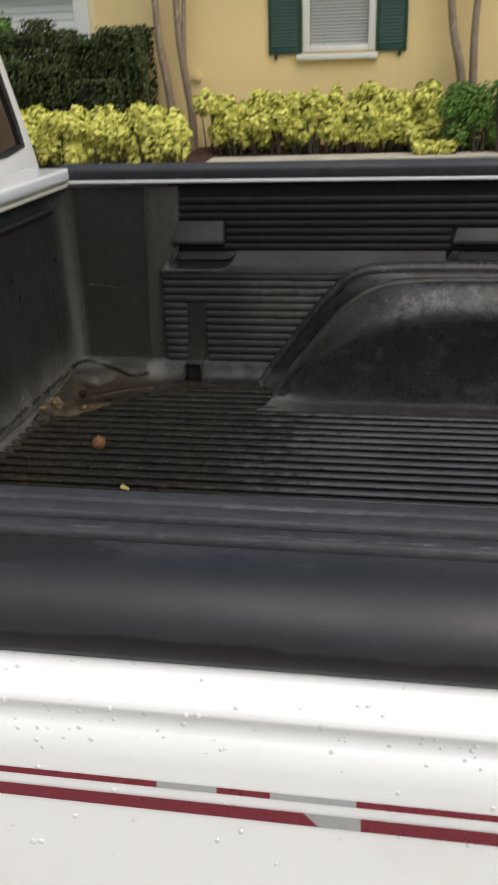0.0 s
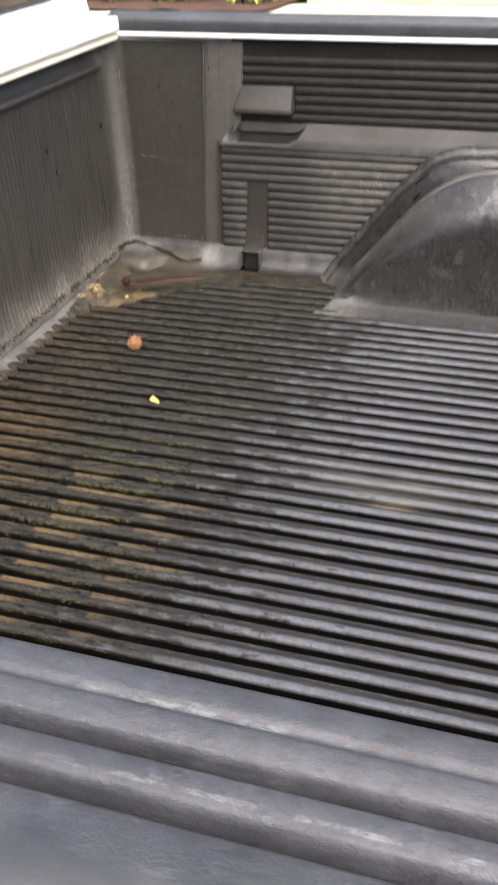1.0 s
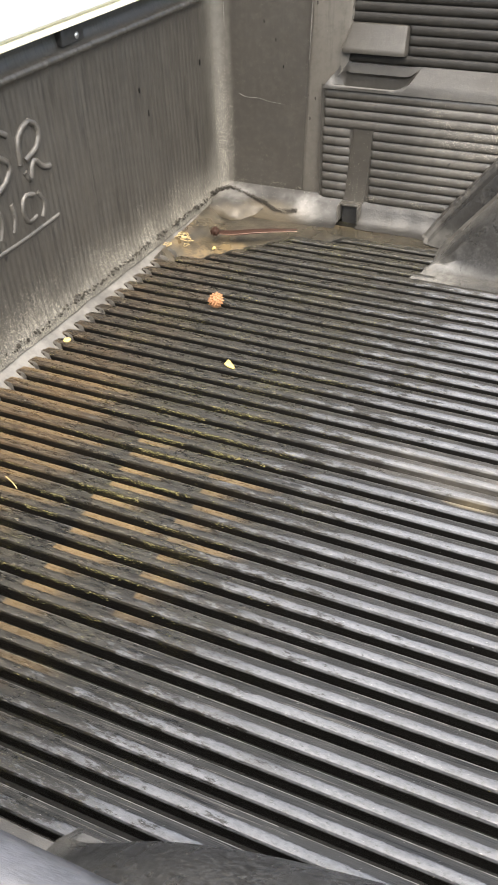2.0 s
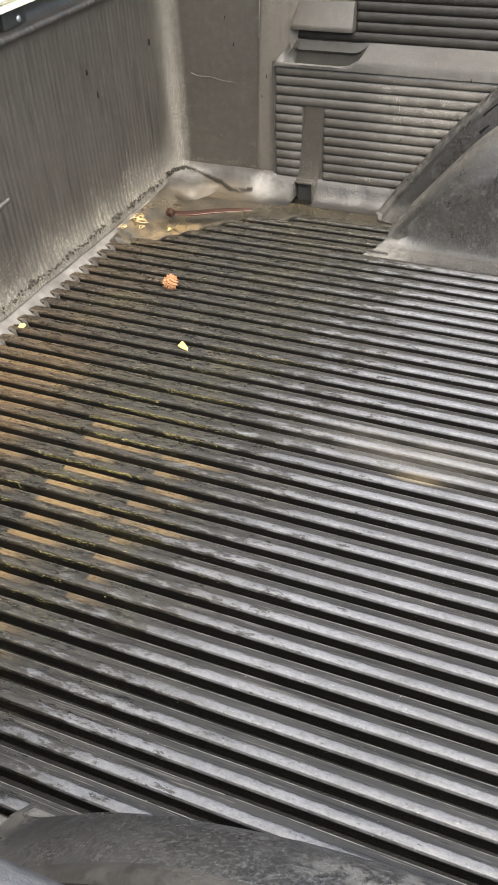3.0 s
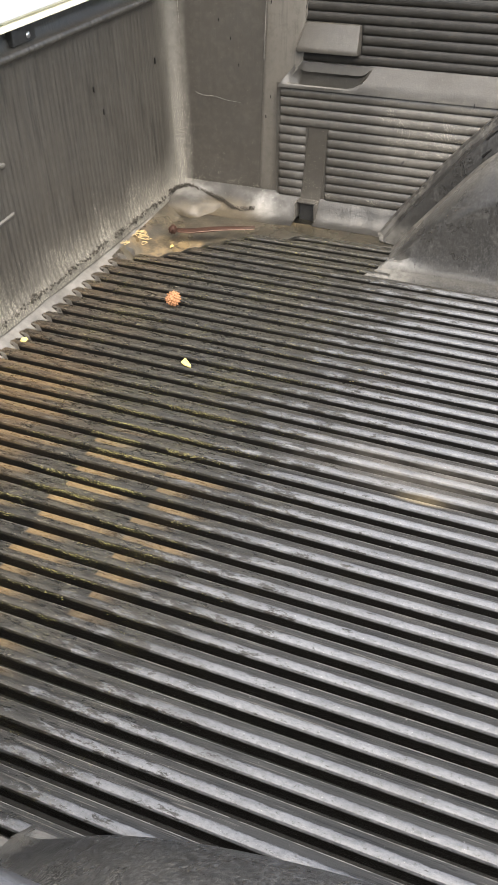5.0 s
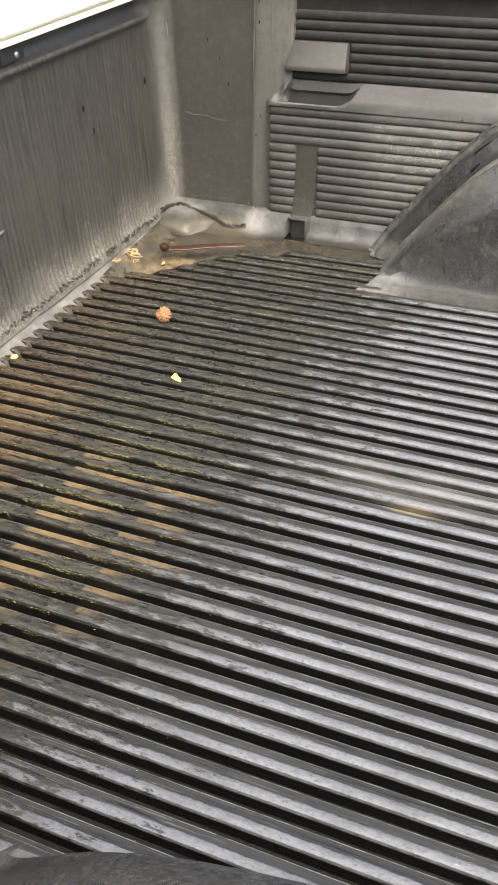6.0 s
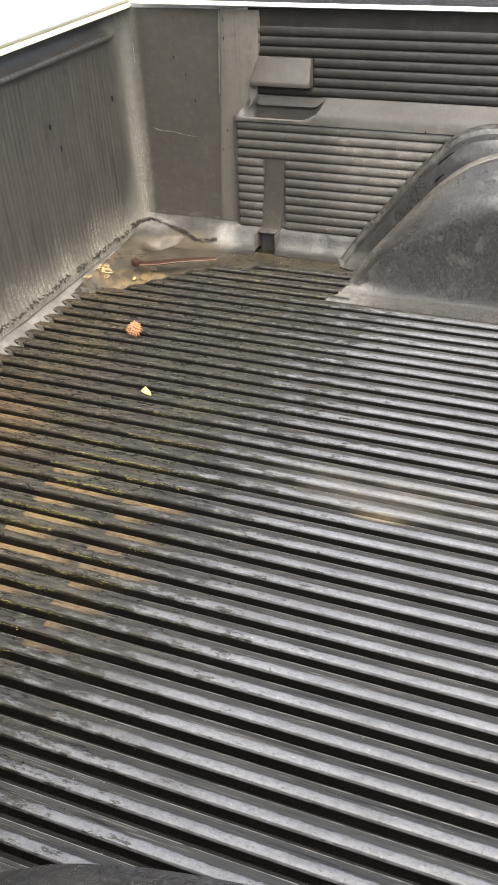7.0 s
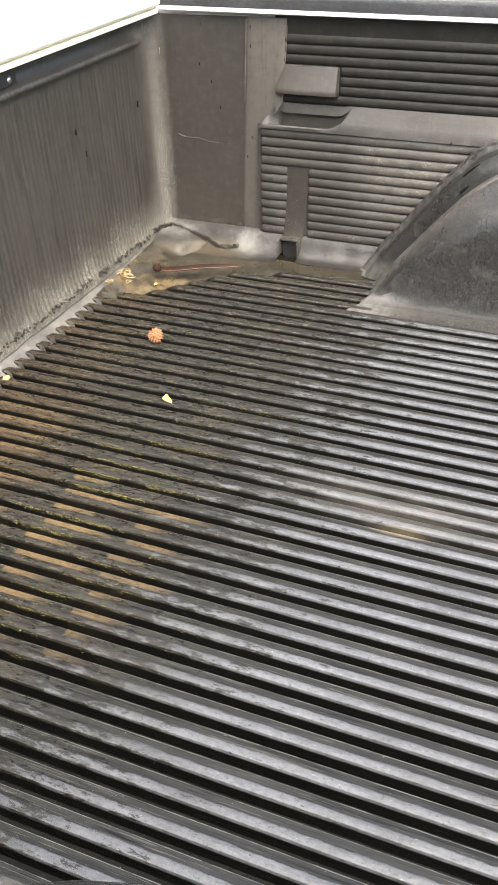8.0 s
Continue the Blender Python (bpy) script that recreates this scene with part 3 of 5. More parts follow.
def tube(points, radius, sides=6, taper=1.0):
    """A round rod through points."""
    pts = [Vector(p) for p in points]
    rows = []
    for i, p in enumerate(pts):
        d = (pts[min(i + 1, len(pts) - 1)] - pts[max(i - 1, 0)]).normalized()
        u = d.orthogonal().normalized() if i == 0 else (u - d * u.dot(d)).normalized()
        w = d.cross(u)
        r = radius * (1 + (taper - 1) * i / max(1, len(pts) - 1))
        rows.append([p + (u * math.cos(a) + w * math.sin(a)) * r for a in (2 * math.pi * k / sides for k in range(sides))])
    return loft(rows, True, True)


def ease(pts, n):
    """n + 1 points on a Catmull-Rom curve through pts."""
    pts = [Vector(p) for p in pts]
    out = []
    for i in range(n + 1):
        f = i / n * (len(pts) - 1)
        k = min(int(f), len(pts) - 2)
        t = f - k
        p0, p1, p2, p3 = pts[max(k - 1, 0)], pts[k], pts[k + 1], pts[min(k + 2, len(pts) - 1)]
        out.append(0.5 * (2 * p1 + (p2 - p0) * t + (2 * p0 - 5 * p1 + 4 * p2 - p3) * t * t + (3 * p1 - p0 - 3 * p2 + p3) * t ** 3))
    return out


# ---- ground ----
def sheet(x0, x1, y0, y1, z, nx, ny, rough=0.0):
    return loft([[(x0 + (x1 - x0) * i / nx, y0 + (y1 - y0) * j / ny, z + rough * (noise.noise((i * 1.7, j * 1.3, 2)) if 0 < i < nx and 0 < j < ny else 0))
                  for i in range(nx + 1)] for j in range(ny + 1)])


tagged(part("ground", sheet(-300, 300, -300, 300, -0.03, 12, 12), M_GRASS), "short green lawn reaching to the horizon", "ground", kind="structure")
tagged(part("pavement", box(-14, 14, -8, 11.0, -0.2, 0.0, 0.01, 1), M_CONCRETE), "pale tan concrete driveway slab", "driveway", kind="structure")

def kerb_y(x):
    return 11.20 + 0.085 * (x + 1.7)


def bed_edge(x):
    """The front edge of the planting bed: behind the kerb, and further out where the kerb ends."""
    return kerb_y(x) + 0.52 if x > -1.8 else 10.1


bed_rows = []
for j in range(13):
    bed_rows.append([(-9 + 20 * i / 80, bed_edge(-9 + 0.25 * i) + (12.97 - bed_edge(-9 + 0.25 * i)) * j / 12, 0.03 + 0.05 * noise.noise((i * 0.9, j * 0.8, 5)) + 0.05 * j / 12) for i in range(81)])
tagged(part("mulch", loft(bed_rows), M_MULCH), "red-brown bark mulch in a planting bed", "mulch", kind="stuff")
tagged(part("kerb", loft([[(x, kerb_y(x) + a, z) for a, z in ((0, -0.1), (0, 0.045), (0.012, 0.055), (0.52, 0.055), (0.53, 0.045), (0.53, -0.1))] for x in (-1.74, 1, 4, 7, 11)], True, True), M_CONCRETE), "low pale concrete edging of the planting bed", "kerb", kind="structure")

# ---- pickup truck ----
truck = thing("pickup_truck", (0.6, YC, 0.0), "white pickup truck with maroon pinstripes, wet with rain", "truck")
NEAR, FAR = -1, 1
LIFT = {NEAR: 0.020, FAR: 0.0}
BED_END = 1.86


def cap_profile(s):
    """Section of a moulded rail cap: ribbed inner top, rounded outer edge."""
    q = [(0.7030, 1.127), (0.7002, 1.142), (0.7008, 1.1490), (0.7035, 1.1516)]
    for g, w, deep in ((0.7140, 0.0014, 0.0014), (0.7285, 0.0017, 0.0100), (0.7445, 0.0018, 0.0105)):
        q += [(g + u * w, 1.1520 - v * deep) for u, v in ((-2.4, 0), (-1.7, 0.10), (-1.2, 0.34), (-0.7, 0.86), (0, 1), (0.7, 0.86), (1.2, 0.34), (1.7, 0.10), (2.4, 0))]
    q += [(0.757, 1.1535), (0.769, 1.1532), (0.7795, 1.1500), (0.7865, 1.1440), (0.7905, 1.1360), (0.7920, 1.1275),
          (0.7900, 1.1235), (0.784, 1.1225), (0.770, 1.135), (0.72, 1.135), (0.712, 1.127)]
    return [(YS[s] + s * d, z + LIFT[s]) for d, z in q]


def side_profile(s):
    """Section of the outer bed side, with a crease under the rail."""
    q = [(0.776, 1.129), (0.7905, 1.1215), (0.7985, 1.1185), (0.8030, 1.1155), (0.8050, 1.1130), (0.8050, 1.1115), (0.8018, 1.1080), (0.8020, 1.1040), (0.8045, 1.1010), (0.8075, 1.0980),
         (0.8092, 1.0900), (0.8110, 1.078), (0.8125, 1.064), (0.8160, 1.045), (0.823, 1.0), (0.829, 0.93), (0.832, 0.85), (0.828, 0.74), (0.815, 0.62),
         (0.79, 0.50), (0.76, 0.46), (0.76, 0.48), (0.752, 0.60), (0.752, 1.10)]
    return [(YS[s] + s * d, z + LIFT[s] * min(1, max(0, (z - 0.45) / 0.6))) for d, z in q]


for s in (NEAR, FAR):
    part("rail_cap", along_x(cap_profile(s), -0.01, BED_END), M_CAP, truck, "black moulded rail cap with three grooves", 50)
    part("bed_side", along_x(side_profile(s), -0.035, BED_END, 4), M_PAINT, truck, angle=60)
    d0 = 0.7015
    y0, y1 = sorted((YS[s] + s * d0, YS[s] + s * 0.735))
    part("rail_flange", box(-0.005, BED_END, y0, y1, 1.1192 + LIFT[s], 1.1262 + LIFT[s], 0.002), M_PAINT, truck, "white painted edge under the rail cap")
for q0, q1, z0, z1, yend in ((-0.075, 0.026, 1.126, 1.152, 1.364), (-0.075, 0.014, 1.1215, 1.1255, 1.36), (-0.075, 0.021, 1.113, 1.121, 1.358)):
    fb = box(q0, q1, -0.07, yend, z0, z1, min(0.006, (z1 - z0) / 4), 3)
    for v in fb.verts:
        v.co.x += 0.040 * (v.co.y - 1.36) * (1 if v.co.x > 0 else 0)
    part("front_flange", fb, M_PAINT if z0 > 1.125 else M_CREAM, truck, "white painted top edge of the bed front" if z0 > 1.125 else "yellowed seam under the bed's front edge")
part("corner_post", box(-0.075, -0.009, 1.335, 1.372, 0.66, 1.1125), M_RUBBER, truck)
part("bed_front", box(-0.09, -0.078, -0.04, 1.35, 0.6, 1.112), M_RUBBER, truck)
part("bed_floor", box(-0.075, BED_END, -0.08, 1.39, 0.60, 0.655), M_RUBBER, truck)
part("tailgate", box(BED_END + 0.004, BED_END + 0.05, -0.10, 1.41, 0.62, 1.12, 0.012), M_PAINT, truck)


def stripe(x0, x1, z0, z1, cut0=0.0, cut1=0.0):
    """A flat decal that follows the near bed side."""
    sec = [(0.8085, 1.1085), (0.8110, 1.098), (0.8125, 1.084), (0.8160, 1.065)]

    def d_at(z):
        for (d0, a), (d1, b) in zip(sec, sec[1:]):
            if b <= z <= a:
                return d0 + (d1 - d0) * (a - z) / (a - b)
        return sec[0][0] if z > sec[0][1] else sec[-1][0]
    rows = []
    for i in range(9):
        row = []
        for j in range(4):
            z, xa, xb = z0 + (z1 - z0) * j / 3, x0 + cut0 * j / 3, x1 + cut1 * j / 3
            row.append((xa + (xb - xa) * i / 8, YS[NEAR] - d_at(z) - 0.0007, z))
        rows.append(row)
    return loft(rows)


STRIPE_Z = 1.0993
for x0, x1, m in ((-0.03, 0.617, M_MAROON), (0.617, 0.641, M_GREYV), (0.641, 0.662, M_MAROON), (0.662, 0.695, M_GREYV), (0.695, BED_END, M_MAROON)):
    part("pinstripe", stripe(x0, x1, STRIPE_Z, STRIPE_Z + 0.0026), m, truck, "thin maroon pinstripe" if m is M_MAROON else "thin grey pinstripe")
for x0, x1, m, c0, c1 in ((-0.03, 0.681, M_MAROON, 0.0, -0.006), (0.681, 0.697, M_GREYV, -0.006, 0.0), (0.697, BED_END, M_MAROON, 0.0, 0.0)):
    part("pinstripe", stripe(x0, x1, STRIPE_Z - 0.0110, STRIPE_Z - 0.0050, c0, c1), m, truck, "wide maroon pinstripe" if m is M_MAROON else "wide grey pinstripe")

# cab
CAB = [(0.0, 1.70), (0.42, 1.69), (0.53, 1.665), (0.60, 1.60), (0.712, 1.409), (0.780, 1.283), (0.856, 1.14), (0.866, 1.08), (0.868, 0.95), (0.86, 0.60), (0.80, 0.45)]
WIN = [(0.0, 1.60), (0.45, 1.595), (0.53, 1.575), (0.59, 1.52), (0.696, 1.367), (0.744, 1.274), (0.785, 1.195), (0.772, 1.182), (0.72, 1.179), (0.0, 1.179)]
XB = -0.098


def mirrored(half):
    left = [(YC - d, z) for d, z in half]
    return left + [(YC + d, z) for d, z in reversed(half) if d > 0]


def cab_shell():
    """Back wall with its window opening, sides and roof of the cab."""
    ring = mirrored(CAB)
    rows = []
    for x, k in ((XB, 1.0), (XB - 0.02, 1.012), (XB - 0.10, 1.016), (XB - 0.9, 1.02), (XB - 1.25, 0.99), (XB - 1.27, 0.97)):
        rows.append([(x, YC + (y - YC) * k, 0.45 + (z - 0.45) * (k if k > 1 else k)) for y, z in ring])
    return loft(rows, True)


def cab_back():
    """The back wall between outline and window, as a ring of faces with a rolled window edge."""
    def resample(poly, n):
        pts = [Vector((y, z)) for y, z in poly]
        pts.append(pts[0])
        seg = [(b - a).length for a, b in zip(pts, pts[1:])]
        total, out = sum(seg), []
        for i in range(n):
            want, k = total * i / n, 0
            while want > seg[k]:
                want -= seg[k]
                k += 1
            out.append(pts[k].lerp(pts[k + 1], want / seg[k]))
        return out
    centre = Vector((YC, 1.40))

    def by_angle(poly, n):
        dense = resample(poly, 1500)
        ang = [math.atan2(p.y - centre.y, p.x - centre.x) for p in dense]
        return [dense[min(range(1500), key=lambda j: abs(math.remainder(ang[j] - a, 2 * math.pi)))] for a in (2 * math.pi * i / n - math.pi for i in range(n))]
    out, win = by_angle(mirrored(CAB), 120), by_angle(mirrored(WIN), 120)
    rows = [[(XB, p.x, p.y) for p in out], [(XB + 0.004, *(p.lerp(q, 0.5))) for p, q in zip(out, win)], [(XB + 0.002, q.x, q.y) for q in win], [(XB - 0.03, q.x, q.y) for q in win]]
    return loft(rows, True), win


cab = part("cab", cab_shell(), M_PAINT, truck, angle=45)
back, win_ring = cab_back()
part("back_wall", back, M_PAINT, cab, angle=45)
seal_rows = []
for k, x in ((1.0, XB + 0.005), (0.992, XB + 0.006), (0.977, XB + 0.003), (0.977, XB - 0.012), (1.0, XB - 0.012)):
    seal_rows.append([(x, YC + (p.x - YC) * k, 1.395 + (p.y - 1.395) * (1 - (1 - k) * 1.3)) for p in win_ring])
rear_window = part("rear_window", loft(seal_rows + seal_rows[:1], True), M_RUBBER, truck, "tinted sliding rear window in a black rubber seal")
for ya, yb in ((YC - 0.80, YC - 0.225), (YC - 0.215, YC + 0.215), (YC + 0.225, YC + 0.80)):
    bm = bmesh.new()
    clip = [(YC + (p.x - YC) * 0.985, 1.395 + (p.y - 1.395) * 0.98) for p in win_ring]
    ring = [bm.verts.new((XB - 0.004, min(max(y, ya), yb), z)) for y, z in clip]
    bm.faces.new(ring)
    bmesh.ops.remove_doubles(bm, verts=bm.verts[:], dist=0.0005)
    pane = part("pane", bm, M_GLASS, rear_window)
    pane.visible_shadow = False
for yy in (YC - 0.22, YC + 0.22):
    part("divider", box(XB - 0.012, XB + 0.004, yy - 0.010, yy + 0.010, 1.20, 1.585, 0.003), M_RUBBER, rear_window)
part("bench_back", box(XB - 0.34, XB - 0.16, YC - 0.70, YC + 0.70, 0.8, 1.40, 0.05, 4), M_CABIN, truck, "brown cloth bench seat back")
part("headliner", box(XB - 1.2, XB - 0.05, YC - 0.42, YC + 0.42, 1.645, 1.66), M_CABIN, truck)
part("cab_floor", box(XB - 1.24, XB - 0.02, YC - 0.66, YC + 0.66, 0.47, 0.50), M_RUBBER, truck)
part("dashboard", box(XB - 1.26, XB - 1.0, YC - 0.62, YC + 0.62, 0.5, 1.18, 0.04), M_CABIN, truck)
part("windscreen", box(XB - 1.27, XB - 1.262, YC - 0.55, YC + 0.55, 1.18, 1.62), M_GLASS, truck)
part("bonnet", box(XB - 2.35, XB - 1.24, YC - 0.72, YC + 0.72, 0.45, 1.12, 0.07, 4), M_PAINT, truck)
part("frame_rail", box(XB - 2.2, BED_END, YC - 0.42, YC + 0.42, 0.42, 0.56, 0.01), M_RUBBER, truck)


def wheel(x, y):
    rows = []
    for r, w in ((0.20, -0.10), (0.30, -0.108), (0.338, -0.09), (0.345, -0.04), (0.345, 0.04), (0.338, 0.09), (0.30, 0.108), (0.20, 0.10)):
        rows.append([(x + r * math.cos(a), y + w, 0.345 + r * math.sin(a)) for a in (2 * math.pi * i / 32 for i in range(32))])
    tyre = part("tyre", loft(rows, True), M_RUBBER, truck)
    rows = [[(x + r * math.cos(a), y + w, 0.345 + r * math.sin(a)) for a in (2 * math.pi * i / 24 for i in range(24))] for r, w in ((0.205, -0.085), (0.17, -0.05), (0.06, -0.06), (0.05, 0.06), (0.17, 0.05), (0.205, 0.085))]
    part("rim", loft(rows, True, True), M_STEEL, tyre)


for wx in (1.0, -1.75):
    for wy in (YC - 0.69, YC + 0.69):
        wheel(wx, wy)

# ---- bed liner ----
liner = thing("bed_liner", (0.9, YC, 0.66), "black ribbed plastic bed liner, damp and dirty at the front", "truck liner")
VALLEY = F - 0.0190


def skew(y):
    """The front wall stands a little out of square: its shift in x."""
    return 0.045 * (y - 1.30)


CORNER = 0.024    # x where the floor ribs begin at the far side

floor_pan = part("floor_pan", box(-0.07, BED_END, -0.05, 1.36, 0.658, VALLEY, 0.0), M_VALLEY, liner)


def well_curves():
    """Arch of a wheel well in (x, height): foot of the inner face, its shoulder, the crest and the rim at the wall."""
    face = [(0.487, 0.0), (0.520, 0.030), (0.552, 0.064), (0.600, 0.112), (0.672, 0.155), (0.77, 0.187), (0.88, 0.194), (1.0, 0.195)]
    crest = [(0.486, -0.012), (0.512, 0.024), (0.546, 0.069), (0.591, 0.126), (0.638, 0.180), (0.694, 0.222), (0.775, 0.241), (1.0, 0.245)]
    rim = [(0.455, -0.025), (0.494, 0.035), (0.527, 0.078), (0.563, 0.127), (0.612, 0.187), (0.662, 0.232), (0.745, 0.246), (1.0, 0.248)]

    def whole(c):
        pts = [(x, 0.0, z) for x, z in c]
        half = ease(pts, 28)
        return [(p.x, p.z) for p in half] + [(2.0 - p.x, p.z) for p in reversed(half[:-1])]
    return whole(face), whole(crest), whole(rim)


def wheel_well(s):
    face, crest, rim = well_curves()
    mid_line = YS[s] + (0.0 if s == FAR else -0.020)
    rows = []
    toe = [0.0 if s == NEAR else max(0.0, 1 - abs(abs(x - 1) - 0.51) / 0.10) for x, z in face]
    rows.append([(x - (0.030 if x < 1 else -0.030) * q, mid_line + s * ((0.492 if s == FAR else 0.506) - 0.014 * q), F - 0.011) for (x, z), q in zip(face, toe)])
    rows.append([(x - (0.014 if x < 1 else -0.014) * q, mid_line + s * ((0.498 if s == FAR else 0.507) - 0.010 * q), F - 0.002) for (x, z), q in zip(face, toe)])
    rows.append([(x, mid_line + s * 0.508, F + min(z, 0.002)) for x, z in face])
    rows.append([(x, mid_line + s * 0.515, F + min(z, 0.014)) for x, z in face])
    rows.append([(x, mid_line + s * (0.518 + 0.004), F + max(min(z, 0.014), z * 0.45)) for x, z in face])
    for k in range(0, 9):
        a = k / 8 * math.pi / 2
        u, v = 1 - math.cos(a), math.sin(a)
        rows.append([(f[0] + (c[0] - f[0]) * u, mid_line + s * (0.524 + 0.062 * u), F + max(-0.012, f[1] * 0.84 + (c[1] - f[1] * 0.84) * v)) for f, c in zip(face, crest)])
    mid = [((c[0] + r[0]) / 2, (c[1] + r[1]) / 2) for c, r in zip(crest, rim)]

    def offset_row(c, d, out):
        """A row set off square to the arch."""
        row = []
        for i, (x, z) in enumerate(c):
            (xa, za), (xb, zb) = c[max(0, i - 1)], c[min(len(c) - 1, i + 1)]
            t = Vector((xb - xa, zb - za)).normalized()
            row.append((x - t.y * out, mid_line + s * d, max(F - 0.012, F + z + t.x * out)))
        rows.append(row)
    for c, d, out in ((crest, 0.595, 0.0030), (crest, 0.599, 0.0020), (crest, 0.602, -0.010), (crest, 0.605, -0.036), (crest, 0.618, -0.036), (mid, 0.628, -0.030), (mid, 0.632, -0.006), (rim, 0.640, -0.001), (rim, 0.655, 0.002),
                      (rim, 0.661, 0.003), (rim, 0.665, 0.010), (rim, 0.671, 0.013), (rim, 0.684, 0.013), (rim, 0.692, 0.009), (rim, 0.702, -0.006)):
        offset_row(c, d, out)
    shell, rows = rows, []
    for d, out in ((0.583, -0.0010), (0.586, 0.0012), (0.593, 0.0036), (0.599, 0.0028), (0.6015, -0.004)):
        offset_row(crest, d, out)
    edge, rows = rows, shell
    if s == NEAR:
        # the ends splay out towards the wall
        def splay(x, y, z):
            back = min(max(0.0, mid_line + s * 0.506 - y), 0.085)
            near_end = max(0.0, 1 - (abs(abs(x - 1) - 0.53)) / 0.25) ** 2
            return (x - math.copysign(0.85 * back * near_end, 1 - x), y, z)
        rows = [[splay(*v) for v in r] for r in rows]
        edge = [[splay(*v) for v in r] for r in edge]
    well = part("wheel_well", loft(rows), M_WORN if s == FAR else M_HUMP, liner, "rounded wheel well hump, scuffed along its shoulder", 32)
    tag = well.data.attributes.new("across", "FLOAT", "POINT")
    n = len(rows[0])
    tag.data.foreach_set("value", [(i // n) / (len(rows) - 1) for i in range(n * len(rows))])
    part("crest_edge", loft(edge), M_CHALK, well, "chalky scuffed edge")
    return well


def strip_profile(points, x0, x1, s, steps=1):
    return loft([[(x0 + (x1 - x0) * i / steps, YS[s] + s * d, z) for d, z in points] for i in range(steps + 1)])


def wall_rib(x0, x1, z, d, s, r=0.0086, out=0.0046):
    """One half-round rib on a side wall, with blunt ends; its lower flank is the steeper."""
    prof = [(d, z - r), (d - out * 0.55, z - r * 0.86), (d - out * 0.92, z - r * 0.55), (d - out, z - r * 0.15), (d - out * 0.86, z + r * 0.28), (d - out * 0.50, z + r * 0.68), (d - out * 0.12, z + r * 0.92), (d, z + r)]
    rows = []
    for x, k in ((x0, 0.0), (x0 + 0.002, 0.7), (x0 + 0.005, 1.0), (x1 - 0.010, 1.0), (x1, 0.2)):
        rows.append([(x, YS[s] + s * (d - (d - dd) * k), zz) for dd, zz in prof])
    return loft(rows)


def arch_x(z):
    """Where the rim of the wheel well stands at height z."""
    rim = [(0.0, 0.478), (0.035, 0.494), (0.078, 0.527), (0.127, 0.563), (0.187, 0.612), (0.232, 0.662), (0.30, 0.75)]
    h = z - F
    for (a, xa), (b, xb) in zip(rim, rim[1:]):
        if a <= h <= b:
            return xa + (xb - xa) * (h - a) / (b - a)
    return 0.478


